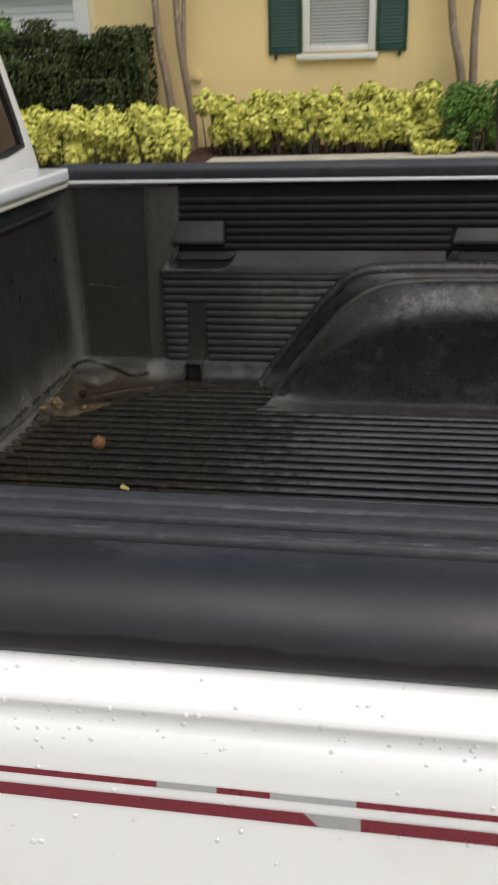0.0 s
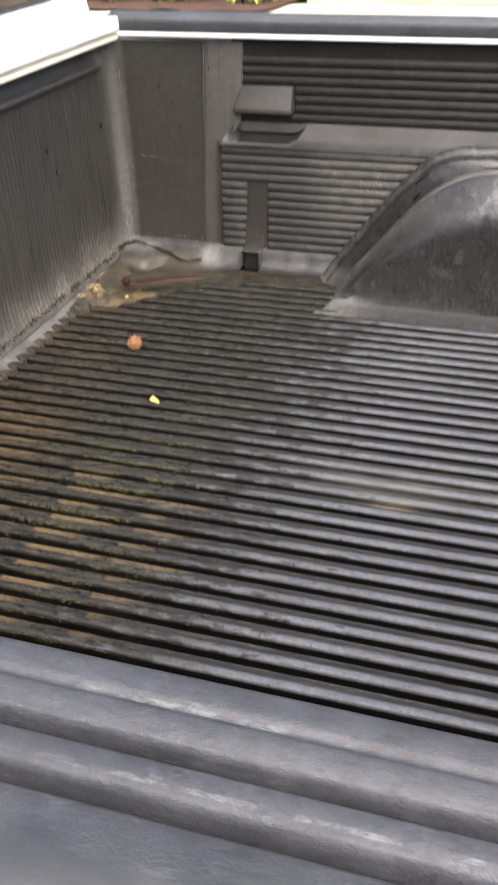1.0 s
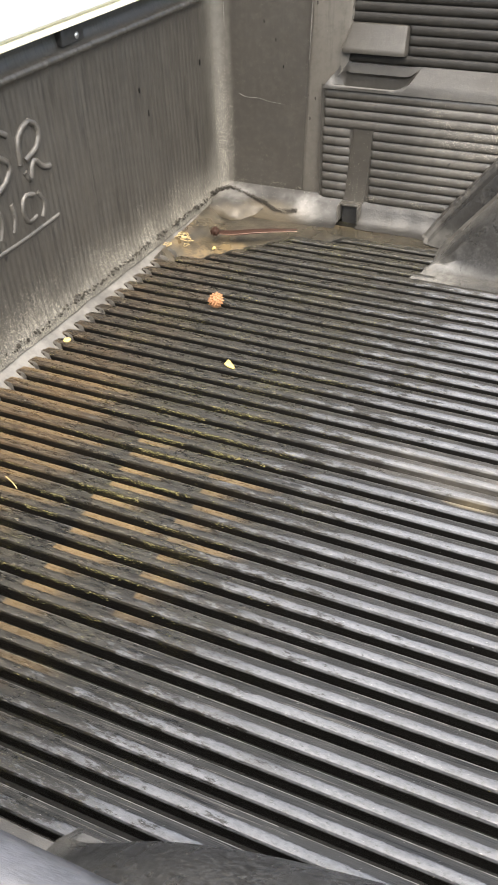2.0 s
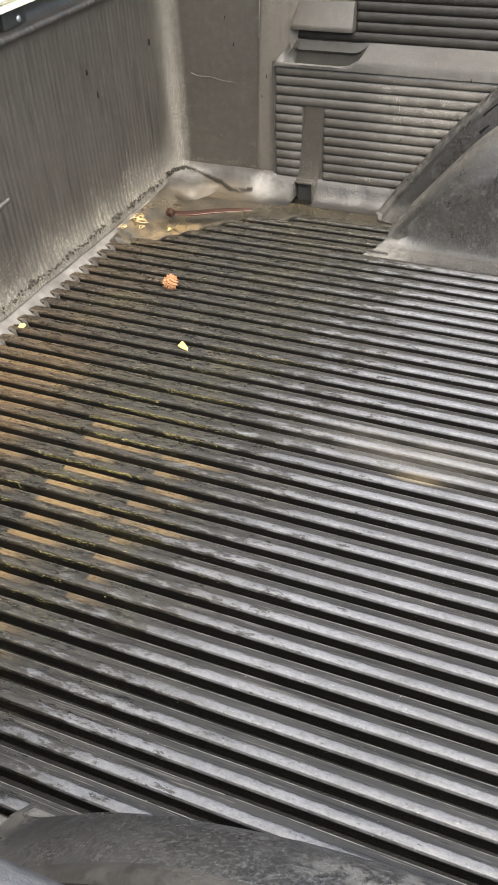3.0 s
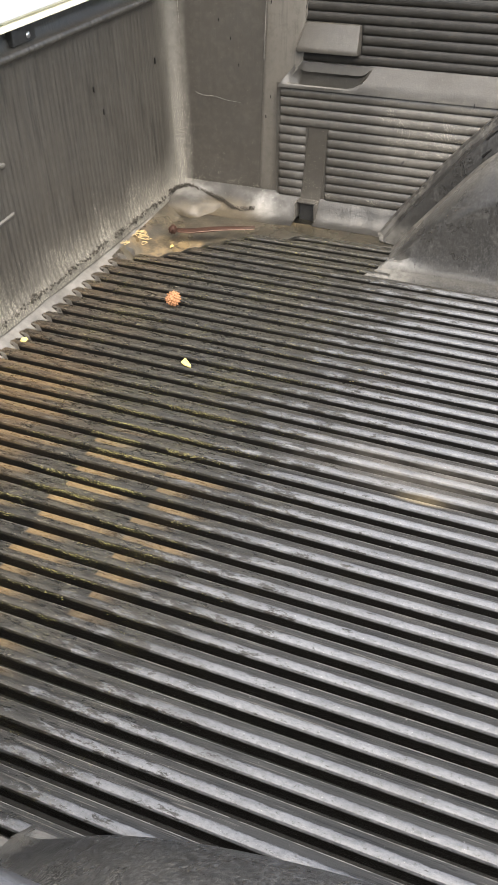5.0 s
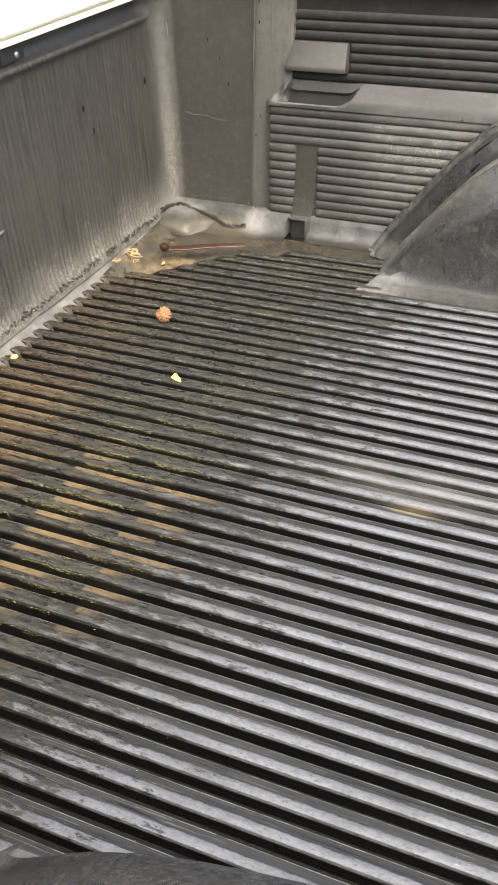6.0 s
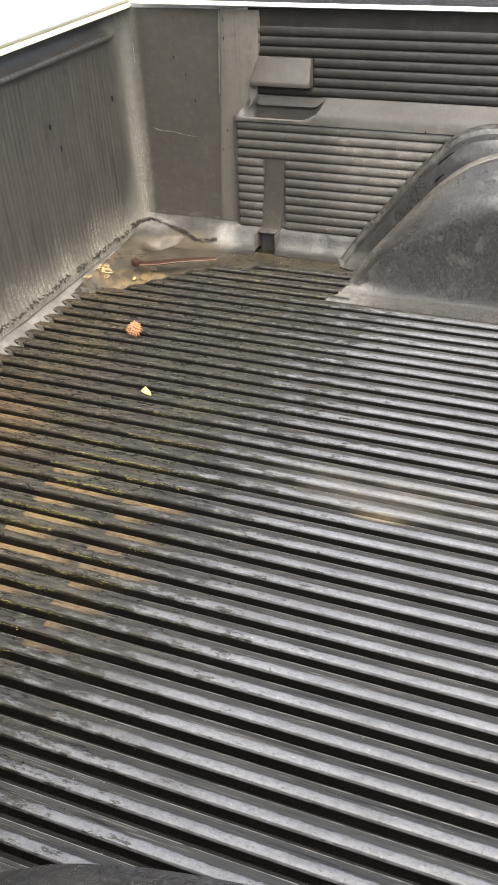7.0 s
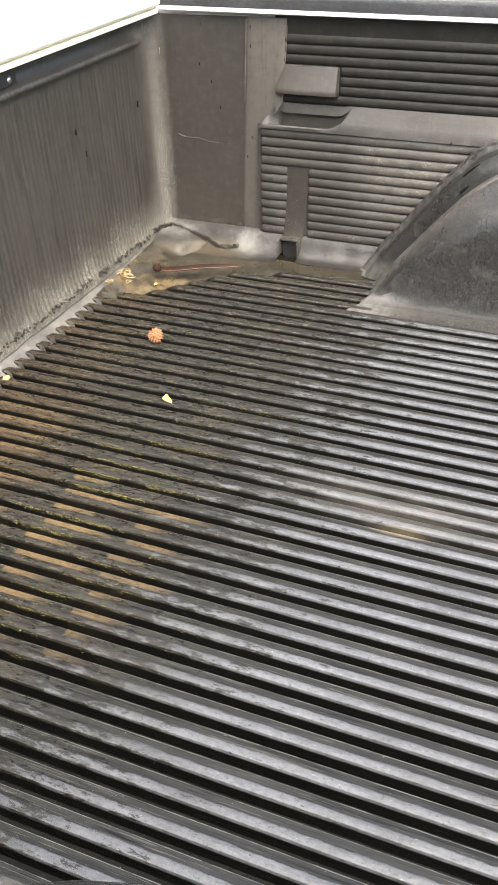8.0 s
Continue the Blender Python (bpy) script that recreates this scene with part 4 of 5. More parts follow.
def side_wall(s):
    top = 1.112 + LIFT[s]
    wall = part("side_wall", strip_profile([(0.7005, F - 0.012), (0.7005, 0.936)], 0.215, BED_END, s), M_SIDE, liner)
    part("upper_panel", strip_profile([(0.7185, 0.972), (0.7185, 1.09), (0.716, top + 0.004)], 0.246, BED_END, s), M_UPPER_SHADE, wall)
    # plain post beside the front corner, and the raised band that frames the ribs
    rows = []
    for z, k in ((F - 0.01, 1), (F + 0.08, 0.2), (F + 0.2, 0), (top, 0)):
        rows.append([(x + (z - 0.73) * 0.05 * min(1, x / 0.17), YS[s] + s * (d - 0.005 * k), z) for x, d in ((0.018, 0.7088), (0.06, 0.7110), (0.12, 0.7145), (0.164, 0.7165), (0.182, 0.7168))])
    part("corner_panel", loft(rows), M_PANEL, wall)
    rows = []
    for z, up in ((F + 0.0, 0), (F + 0.12, 0), (0.926, 0), (0.940, 0.15), (0.952, 0.5), (0.966, 0.85), (0.980, 1), (top, 1)):
        low = [(0.172, 0.7175), (0.175, 0.7140), (0.180, 0.7128), (0.192, 0.7125), (0.2115, 0.7120), (0.2155, 0.7090), (0.2185, 0.7020)]
        high = [(0.172, 0.7175), (0.175, 0.7140), (0.180, 0.7128), (0.192, 0.7125), (0.2420, 0.7128), (0.2470, 0.7150), (0.2500, 0.7190)]
        rows.append([(a[0] + (b[0] - a[0]) * up + (z - 0.73) * 0.05, YS[s] + s * (a[1] + (b[1] - a[1]) * up), z) for a, b in zip(low, high)])
    band = part("frame_band", loft(rows), M_BAND, wall)
    # bright lines of its edges, painted as pale tubes
    for x, d, z0, z1 in ((0.1732, 0.7142, 0.97, top - 0.004), (0.2176, 0.7034, F + 0.035, 0.928), (0.2492, 0.7158, 1.042, top - 0.012)):
        pts = [(x + (z - 0.73) * 0.05 + 0.0006 * noise.noise((z * 60, 2, 0)), YS[s] + s * d, z) for z in (z0 + (z1 - z0) * i / 12 for i in range(13))]
        part("edge_highlight", tube(pts, 0.0012, 6, 0.8), M_EDGE_LIGHT, band, "highlight painted pale along the edge")
    # sloped ledge between the two ribbed fields, broken by the pockets
    ledge = [(0.6945, 0.930), (0.6965, 0.940), (0.7015, 0.948), (0.708, 0.958), (0.7145, 0.970), (0.7190, 0.976)]
    for x0, x1 in ((0.398, 0.835), (1.02, BED_END)):
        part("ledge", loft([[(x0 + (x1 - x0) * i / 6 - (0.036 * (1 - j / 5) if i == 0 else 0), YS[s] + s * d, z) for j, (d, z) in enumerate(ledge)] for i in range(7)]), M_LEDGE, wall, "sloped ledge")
    for x0, x1 in ((0.238, 0.398), (0.835, 1.02)):
        plain_sec = [(0.6945, 0.930), (0.6955, 0.936), (0.6975, 0.9415), (0.7015, 0.948), (0.705, 0.953), (0.7085, 0.9585), (0.712, 0.965), (0.7155, 0.9715), (0.7190, 0.976)]
        deep_sec = [(0.6945, 0.930), (0.6950, 0.9350), (0.6975, 0.9370), (0.7005, 0.9345), (0.7040, 0.928), (0.7180, 0.929), (0.7180, 0.9500), (0.7125, 0.9560), (0.7165, 0.9720)]
        rows = []
        for u, k in ((0.0, 0.0), (0.02, 0.30), (0.05, 0.75), (0.10, 1.0), (0.5, 1.0), (0.80, 1.0), (0.87, 0.85), (0.94, 0.35), (1.0, 0.0)):
            row = []
            for j, (a, b) in enumerate(zip(plain_sec, deep_sec)):
                xa, xb = x0 - 0.020 + 0.036 * j / 8, x1 - 0.036 + 0.036 * j / 8
                row.append((xa + (xb - xa) * u, YS[s] + s * (a[0] + (b[0] - a[0]) * k), a[1] + (b[1] - a[1]) * k))
            rows.append(row)
        part("pocket", loft(rows), M_LINER, wall, "dark boat-shaped board pocket")
        # wedge pad over the pocket
        px0, px1 = x0 + 0.026, x0 + 0.125
        crown = 1.0385 if x0 < 0.5 else 1.0225
        w = [(0.7190, crown), (0.7140, crown - 0.0015), (0.7030, 1.000), (0.7015, 0.9955), (0.7030, 0.9905), (0.7190, 0.988)]
        rows = []
        for x, k in ((px0 - 0.002, 0.0), (px0 + 0.001, 0.85), (px0 + 0.006, 1.0), (px1 - 0.006, 1.0), (px1 - 0.001, 0.85), (px1 + 0.002, 0.0)):
            lean = 0.016 * (px1 - x) / (px1 - px0)
            rows.append([(x - lean * min(1, max(0, (1.038 - z) / 0.045)), YS[s] + s * (0.719 - (0.719 - d) * k), 1.016 + (z - 1.016) * (0.92 + 0.08 * k)) for d, z in w])
        part("pad", loft(rows), M_PAD, wall, "raised wedge-shaped pad")
    # ribs, lower and upper field
    for i in range(12):
        z = 0.7330 + 0.0171 * i
        if z < 0.863:
            part("rib", wall_rib(0.219, 0.2735, z, 0.701, s), M_SIDE, wall)
            part("rib", wall_rib(0.3145, arch_x(z) - 0.014, z, 0.701, s), M_SIDE, wall)
        else:
            part("rib", wall_rib(0.221, arch_x(z) - 0.014, z, 0.701, s), M_SIDE, wall)
    for i in range(7):
        z = 0.9815 + 0.0163 * i
        if 0.985 < z < 1.046:
            spans = ((0.365, 0.845), (0.962, 1.6))
            if z > 1.025:
                spans = ((0.365, 1.6),)
            if z < 0.99:
                spans = ((0.258, 0.850), (0.86, 1.6))
        else:
            spans = ((0.258, 1.6),)
        for x0, x1 in spans:
            part("rib", wall_rib(x0, x1, z, 0.7190, s, 0.0082, 0.0040), M_UPPER_SHADE, wall)
    # upright channel with a dark drain pocket at its foot
    ch = [(0.272, 0.7008), (0.2735, 0.6992), (0.277, 0.6988), (0.294, 0.6992), (0.309, 0.6988), (0.3125, 0.6992), (0.314, 0.7008)]
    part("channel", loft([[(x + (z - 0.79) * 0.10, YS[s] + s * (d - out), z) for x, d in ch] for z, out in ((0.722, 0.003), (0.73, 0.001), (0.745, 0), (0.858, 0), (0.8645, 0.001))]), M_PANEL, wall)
    ya, yb = YS[s] + s * 0.668, YS[s] + s * 0.70
    pocket = part("drain_pocket", box(0.2665, 0.3025, *sorted((YS[s] + s * 0.6935, yb)), 0.680, 0.7205, 0.001), M_RUBBER, wall, "black drain pocket")
    part("jamb", box(0.2630, 0.2662, *sorted((ya, yb)), 0.690, 0.7235, 0.0015), M_CHALK, pocket, "pale worn edge")
    part("jamb", box(0.3028, 0.3055, *sorted((ya, yb)), 0.690, 0.7235, 0.0012), M_LINER, pocket)
    part("lintel", box(0.2662, 0.3028, *sorted((ya + s * 0.012, yb)), 0.7195, 0.7245, 0.0015), M_LINER, pocket)
    # rounded foot of the wall, left open at the drain
    foot = [(0.640, F - 0.013), (0.656, F - 0.011), (0.670, F - 0.006), (0.680, F + 0.003), (0.688, F + 0.013), (0.6945, F + 0.023), (0.7045, F + 0.029)]
    for xa, xb in ((-0.004, 0.2655), (0.3035, 0.495)):
        rows = []
        for i in range(31):
            x = xa + (xb - xa) * i / 30
            wob = 0.004 * noise.noise((x * 26, 3.0 * s, 0)) + 0.004 * math.exp(-((x - 0.18) / 0.03) ** 2) + 0.010 * math.exp(-((x - 0.03) / 0.03) ** 2)
            slim = 1.0 if x < 0.28 else 0.74
            rows.append([(x, YS[s] + s * (0.7045 - (0.7045 - d) * slim - wob * (1 if 1 < j < 5 else 0.4 if 0 < j < 6 else 0)), z) for j, (d, z) in enumerate(foot)])
        part("wall_foot", loft(rows), M_FOOT, wall, "rounded foot of the wall, with a pale bloom of dried silt")
    # a scratch on the plain panel, and dark nicks
    if s == FAR:
        part("scratch", tube(ease([(0.046, 1.3648, 0.901), (0.060, 1.3655, 0.896), (0.085, 1.3668, 0.8955), (0.107, 1.3682, 0.8905), (0.137, 1.3700, 0.888)], 14), 0.0007, 5, 0.4), M_CHALK, wall, "thin pale scratch")
    for x, z, d in ((0.199, 0.905, 0.7127), (0.189, 0.868, 0.7127), (0.575, 0.931, 0.6944), (0.645, 0.933, 0.6946), (0.200, 1.065, 0.7127), (0.735, 1.09, 0.7184), (0.120, 1.00, 0.7142), (0.135, 0.955, 0.7148), (0.098, 1.03, 0.7130)):
        part("nick", box(x - 0.0009, x + 0.0009, *sorted((YS[s] + s * (d - 0.0005), YS[s] + s * (d + 0.002))), z - 0.0030, z + 0.0030, 0.0006, 2), M_NICK, wall)
    return wall


for side in (FAR, NEAR):
    side_wall(side).location.x = -0.006
    wheel_well(side).location.x = -0.018 if side == FAR else -0.036


for pts, r in (([(0.604, 1.2940, 0.8965), (0.618, 1.2942, 0.9108), (0.629, 1.2944, 0.9195)], 0.0020), ([(0.603, 1.2868, 0.870), (0.611, 1.2869, 0.8790), (0.616, 1.2870, 0.8835)], 0.0026)):
    part("gouge", tube(ease(pts, 8), r, 7, 0.4), M_NICK, liner, "black gouge in the wheel well's rim")


def front_wall():
    """Front wall with fine upright flutes, a rolled top bead and a scalloped foot."""
    zs = [(0.012, 0.0105, 0.3), (0.020, 0.0080, 1.2), (0.027, 0.0050, 2.6), (0.033, 0.0028, 2.0), (0.040, 0.0015, 1.2), (0.06, 0.0, 1.0), (0.15, -0.001, 0.9), (0.27, -0.002, 0.8),
          (0.362, -0.002, 0.7), (0.369, -0.001, 0.5), (0.372, 0.0015, 1.2), (0.3755, 0.0045, 1.8), (0.380, 0.0042, 1.8), (0.383, 0.0005, 0.8), (0.386, -0.006, 0.0), (0.40, -0.009, 0.0), (0.4155, -0.010, 0.0)]
    def run_out(x, h, y):
        """The bead and the recess over it die away into the corner."""
        f = min(1.0, max(0.0, (1.334 - y) / 0.035))
        return x if h < 0.365 else -0.002 + (x + 0.002) * f

    rows = []
    y, k = -0.05, 0
    while y < 1.343:
        up = (0.0, 0.7, 1.0, 0.7)[k % 4]
        rows.append([(run_out(x, h, y) - 0.004 + skew(y) + 0.0010 * (0.75 + 0.9 * noise.noise((y * 60, h * 5, 8))) * up * amp * min(1, max(0, (1.315 - y) / 0.03)) + (0.002 * noise.noise((y * 25, h * 20, 1)) if h < 0.05 else 0), y, F - 0.004 + h + 0.005 * noise.noise((y * 14, 4.0, 0)) * (1 if 0.015 < h < 0.05 else 0)) for h, x, amp in zs])
        y += 0.0029
        k += 1
    wall = part("front_wall", loft(rows), M_FRONT, liner, "fluted front wall with a rolled top edge", 70)
    foot = [(0.0125, 0.014), (0.016, 0.0095), (0.021, 0.006), (0.028, 0.0025), (0.036, -0.002), (0.046, -0.008), (0.058, -0.020)]
    rows = []
    for i in range(120):
        y = -0.05 + 1.392 * i / 119
        wob = noise.noise((y * 20, 9, 0))
        rows.append([(x - 0.018 + skew(y) + 0.0015 * wob * (1 - j / 6), y, F + z + 0.002 * wob * (1 if j < 5 else 0)) for j, (x, z) in enumerate(foot)])
    part("wall_foot", loft(rows), M_GULLY, wall, "rounded foot of the front wall, chalky with dried silt")
    # added pale fins stand in for the edge highlight where each groove begins
    for i in range(1, 40):
        yr = RIB_Y0 + PITCH * i - 0.0135
        if yr > 1.10:
            continue
        xs = 0.020 + skew(yr)
        rows = []
        for u, dy, w, h in ((0.0, 0.0060, 0.0022, 0.0200), (0.35, 0.0050, 0.0017, 0.0202), (0.65, 0.0020, 0.0013, 0.0198), (0.88, -0.0035, 0.0009, 0.0186), (1.0, -0.0085, 0.0005, 0.0160)):
            x, yc = xs + 0.026 * u, yr + dy
            rows.append([(x, yc - w, VALLEY - 0.001), (x, yc - w * 0.7, VALLEY + h * 0.75), (x, yc, VALLEY + h), (x, yc + w * 0.7, VALLEY + h * 0.75), (x, yc + w, VALLEY - 0.001)])
        part("foot_highlight", loft(rows), M_GULLY, wall)
    # vertical corner fillets
    for s in (NEAR, FAR):
        rows = []
        for i in range(15):
            z = F - 0.008 + (0.422 + LIFT[s]) * i / 14
            flare = 0.030 * max(0.0, 1 - i / 2.2) ** 2 + 0.006 * max(0.0, (i - 12) / 2) ** 2
            rows.append([(-0.0065 + (0.020 + flare) * (1 - math.cos(a)), YS[s] + s * (0.7088 - (0.020 + flare) * (1 - math.sin(a))), z) for a in (math.pi / 2 * j / 8 for j in range(9))])
        part("corner_fillet", loft(rows), M_FILLET, wall, "rounded corner, flecked with dried splashes")
    return wall


wall_front = front_wall()
for y, z, tall in ((1.088, 0.9768, 0.0055), (1.109, 0.935, 0.0065), (1.293, 0.971, 0.0070)):
    x = -0.0045 + skew(y)
    part("nick", box(x - 0.003, x + 0.0012, y - 0.0010, y + 0.0010, z - tall * 0.75, z + tall * 0.75, 0.0007, 2), M_NICK, wall_front)
part("screw_tab", merge(box(-0.038, -0.020, 0.905, 0.962, 1.084, 1.106, 0.002), box(-0.038, -0.017, 0.912, 0.935, 1.104, 1.1125, 0.002)), M_RUBBER, wall_front, "black fastening tab")
bm = bmesh.new()
bmesh.ops.create_uvsphere(bm, u_segments=12, v_segments=8, radius=0.0048)
bmesh.ops.scale(bm, vec=(0.5, 1, 1), verts=bm.verts[:])
bmesh.ops.translate(bm, vec=(-0.0195, 0.942, 1.0925), verts=bm.verts[:])
part("screw", bm, M_STEEL, wall_front, "small steel screw head")


def emblem():
    """Raised plain strokes moulded into the front wall."""
    def stroke(pts, r=0.0046):
        part("emblem_stroke", tube([(-0.0058 + skew(y - 0.032), y - 0.032, z) for _, y, z in ease([(0, y, z) for y, z in pts], 10)], r, 8), M_EMBLEM, wall_front, angle=60)
    # a wave and a leaning loop with a tail, a row of short arcs below, and a long underline
    stroke([(0.790, 1.008), (0.768, 1.018), (0.750, 1.000), (0.768, 0.984), (0.786, 0.968), (0.766, 0.946), (0.735, 0.938)])
    stroke([(0.806, 0.962), (0.812, 0.998), (0.838, 1.012), (0.856, 0.996), (0.846, 0.974), (0.818, 0.964)])
    stroke([(0.812, 0.950), (0.822, 0.935), (0.834, 0.960), (0.852, 0.944), (0.868, 0.940)])
    for y in (0.700, 0.665, 0.630):
        stroke([(y + 0.012, 1.015), (y - 0.008, 0.98), (y + 0.004, 0.942)])
    for y in (0.676, 0.708, 0.738, 0.766):
        stroke([(y, 0.878), (y + 0.008, 0.898), (y + 0.006, 0.918)], 0.0038)
    stroke([(0.822, 0.914), (0.802, 0.918), (0.792, 0.900), (0.800, 0.880), (0.820, 0.882)], 0.0038)
    stroke([(0.832, 0.876), (0.840, 0.896), (0.830, 0.914)], 0.0038)
    stroke([(0.868, 0.865), (0.78, 0.860), (0.68, 0.860), (0.58, 0.862)], 0.0035)


emblem()


def mound(x, y, rx, ry, rz, parent):
    """A low crusted swelling at the foot of the wall."""
    rows = []
    for i in range(13):
        a = math.pi / 2 * i / 12
        ring = []
        for j in range(28):
            b = 2 * math.pi * j / 28
            q = 1 + 0.18 * noise.noise((math.cos(b) * 1.9 + x * 9, math.sin(b) * 1.9, i * 0.25))
            ring.append((x + rx * math.cos(a) * math.cos(b) * q, y + ry * math.cos(a) * math.sin(b) * q, F - 0.013 + rz * math.sin(a) * (0.8 + 0.2 * q)))
        rows.append(ring)
    part("corner_mound", loft(rows, True), M_FOOT, parent, "pale crusted swelling at the foot of the wall", 80)


mound(0.016, 1.338, 0.088, 0.074, 0.033, wall_front)

# crumbs of black dirt caught where the front wall meets its foot
rnd = random.Random(3)
verts, faces = [], []
runs = []
y = 0.25
while y < 1.302:
    clump = noise.noise((y * 22, 5.0, 2)) + 0.6 * noise.noise((y * 70, 1.0, 4))
    for _ in range(2 + int(max(0.0, 7 * (clump + 0.35)))):
        runs.append((0.0046 + skew(y), y + rnd.uniform(-0.002, 0.002), rnd.uniform(-0.15, 0.35 + 0.35 * max(0.0, clump))))
    y += rnd.uniform(0.0025, 0.0045)
RIM = [(0.001, 1.303, 0.7225), (0.010, 1.330, 0.7235), (0.0264, 1.3435, 0.7222), (0.0535, 1.3395, 0.7165), (0.080, 1.338, 0.7110), (0.1046, 1.336, 0.7060), (0.129, 1.326, 0.6975), (0.171, 1.327, 0.7010)]
for q in ease(RIM, 90):
    for _ in range(16):
        runs.append((q.x + rnd.uniform(-0.002, 0.002), q.y - 0.002 + rnd.uniform(-0.002, 0.0005), q.z + rnd.uniform(-0.0045, 0.002)))
for x0, y0, height in runs:
    k = len(verts)
    if rnd.random() < 0.25:
        continue
    r = 0.0006 + (0.0030 * rnd.random() ** 2.5 if height < 0.6 else 0.0014 * rnd.random())
    x, y = x0 + rnd.uniform(-0.002, 0.003), y0 + rnd.uniform(-0.003, 0.003)
    z = rnd.uniform(-0.003, 0.003) + height if height > 0.6 else F + 0.0195 + 0.018 * height + 0.006 * noise.noise((y * 14, 4.0, 0))
    ring = [(0.9, 0, -0.5), (0.3, 0.9, 0.1), (-0.6, 0.4, 0.8), (-0.5, -0.6, 0.8), (0.3, -0.9, 0.1), (1.0, 0.1, 0.6)]
    verts += [(x + a * r * 0.6, y + b * r * 1.1, z + c * r * rnd.uniform(0.7, 1.1)) for a, b, c in ring]
    faces += [(k + p, k + (p + 1) % 5, k + 5) for p in range(5)]
me = bpy.data.meshes.new("dirt_crumbs")
me.from_pydata(verts, [], faces)
me.materials.append(M_GRIT)
tagged(new("dirt_crumbs", me), "line of black dirt crumbs along the foot of the front wall", "dirt", kind="stuff")

# silt in the far front corner of the floor
def foot_height(x, y):
    """Height of the front wall's foot over the plan."""
    q = x + 0.018 - skew(y)
    foot = [(0.0125, 0.014), (0.016, 0.0095), (0.021, 0.006), (0.028, 0.0025), (0.036, -0.002), (0.046, -0.008), (0.058, -0.020)]
    for (a, za), (b, zb) in zip(foot, foot[1:]):
        if a <= q <= b:
            return F + za + (zb - za) * (q - a) / (b - a)
    return F + (0.014 if q < 0.02 else -0.02)


rows = []
for j in range(16):
    v = j / 15
    row = []
    for i in range(31):
        u = i / 30
        x = 0.004 + 0.468 * u ** 1.2
        back = 1.318
        front = 1.045 + 0.17 * min(1, max(0.0, (x - 0.02) / 0.16)) + 0.055 * min(1, max(0, (x - 0.2) / 0.2))
        y = front + (back - front) * v
        h = 0.0065 * min(1.0, 4 * v + 0.1) + 0.0015 * noise.noise((x * 25, y * 25, 0))
        row.append((x, y, max(VALLEY - 0.001 + h, foot_height(x, y) + 0.0012 * min(1, 12 * v))))
    rows.append(row)
tagged(part("silt", loft(rows), M_SILT), "brown wet silt in the corner of the liner floor", "silt", kind="stuff")

# floor ribs, each a rounded bar with a tapering front end
RIB_SEC = [(-0.0096, 0.0), (-0.0096, 0.0150), (-0.0092, 0.0178), (-0.0082, 0.0192), (-0.0060, 0.0198), (-0.0015, 0.0198), (0.0002, 0.0193), (0.0016, 0.0187), (0.0078, 0.0185), (0.0090, 0.0179), (0.0094, 0.0)]


def floor_rib(y, x0, x1, tip):
    rows = []
    steps = [(x0 - 0.014, 0.90, 1.0), (x0 + 0.004, 0.98, 1.0), (x0 + 0.025, 1.0, 1.0)] if tip else [(x0 - 0.012, 0.15, 0.9), (x0 + 0.006, 0.7, 0.95), (x0 + 0.022, 1.0, 1.0)]
    n = 12
    steps += [(x0 + 0.05 + (x1 - x0 - 0.06) * i / n, 1.0, 1.0) for i in range(n)] + [(x1 - 0.006, 1.0, 1.0), (x1, 0.2, 0.9)]
    for x, h, w in steps:
        wear = 1 - 0.10 * max(0.0, noise.noise((x * 6, y * 9, 7)))
        rows.append([(x, y + dy * w, VALLEY - 0.0005 + dz * h * wear) for dy, dz in RIB_SEC])
    return loft(rows)


count = 46
for i in range(count):
    y = RIB_Y0 + PITCH * i
    x0, x1 = CORNER + skew(y), BED_END - 0.01
    if y > 1.045:
        x0 = CORNER + 0.01 + (y - 1.045) / 0.17 * 0.16
    if y > 1.225:
        x0 = 0.235 + (y - 1.22) * 2.0
    spans = [(x0, x1)]
    if y > 1.150:
        spans = [(x0, 0.500), (1.51, x1)]
    if y > 1.27 or y < 0.09:
        continue
    for a, b in spans:
        if b - a > 0.08:
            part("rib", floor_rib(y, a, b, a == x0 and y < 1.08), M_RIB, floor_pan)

# flat strip of floor between the last rib and the near wall
for xa, xb in ((0.0, 0.49), (1.50, BED_END - 0.01)):
    margin = loft([[(xa + (xb - xa) * i / 24, q, F + z + 0.0012 * noise.noise((i * 0.7, q * 40, 6))) for q, z in ((-0.012, -0.005), (0.03, -0.0045), (0.080, -0.0045), (0.0885, -0.006), (0.0915, -0.0120), (0.0925, -0.020))] for i in range(25)])
    part("floor_margin", margin, M_GULLY, floor_pan, "flat pale strip along the near wall")

# ---- debris in the bed ----
M_SEED = plain("dry_seed", (0.13, 0.057, 0.023), (0.27, 0.13, 0.058), 0.8, 120, 0.4)
M_YLEAF = plain("yellow_leaf", (0.34, 0.26, 0.07), (0.40, 0.31, 0.10), 0.6, 90, 0.2)
M_STRAW = plain("pale_tendril", (0.19, 0.14, 0.06), (0.30, 0.23, 0.11), 0.7, 90, 0.2)
M_POD = plain("red_brown_pod", (0.010, 0.0052, 0.0034), (0.026, 0.0105, 0.0065), 0.7, 120, 0.3, Specular_IOR_Level=0.15)


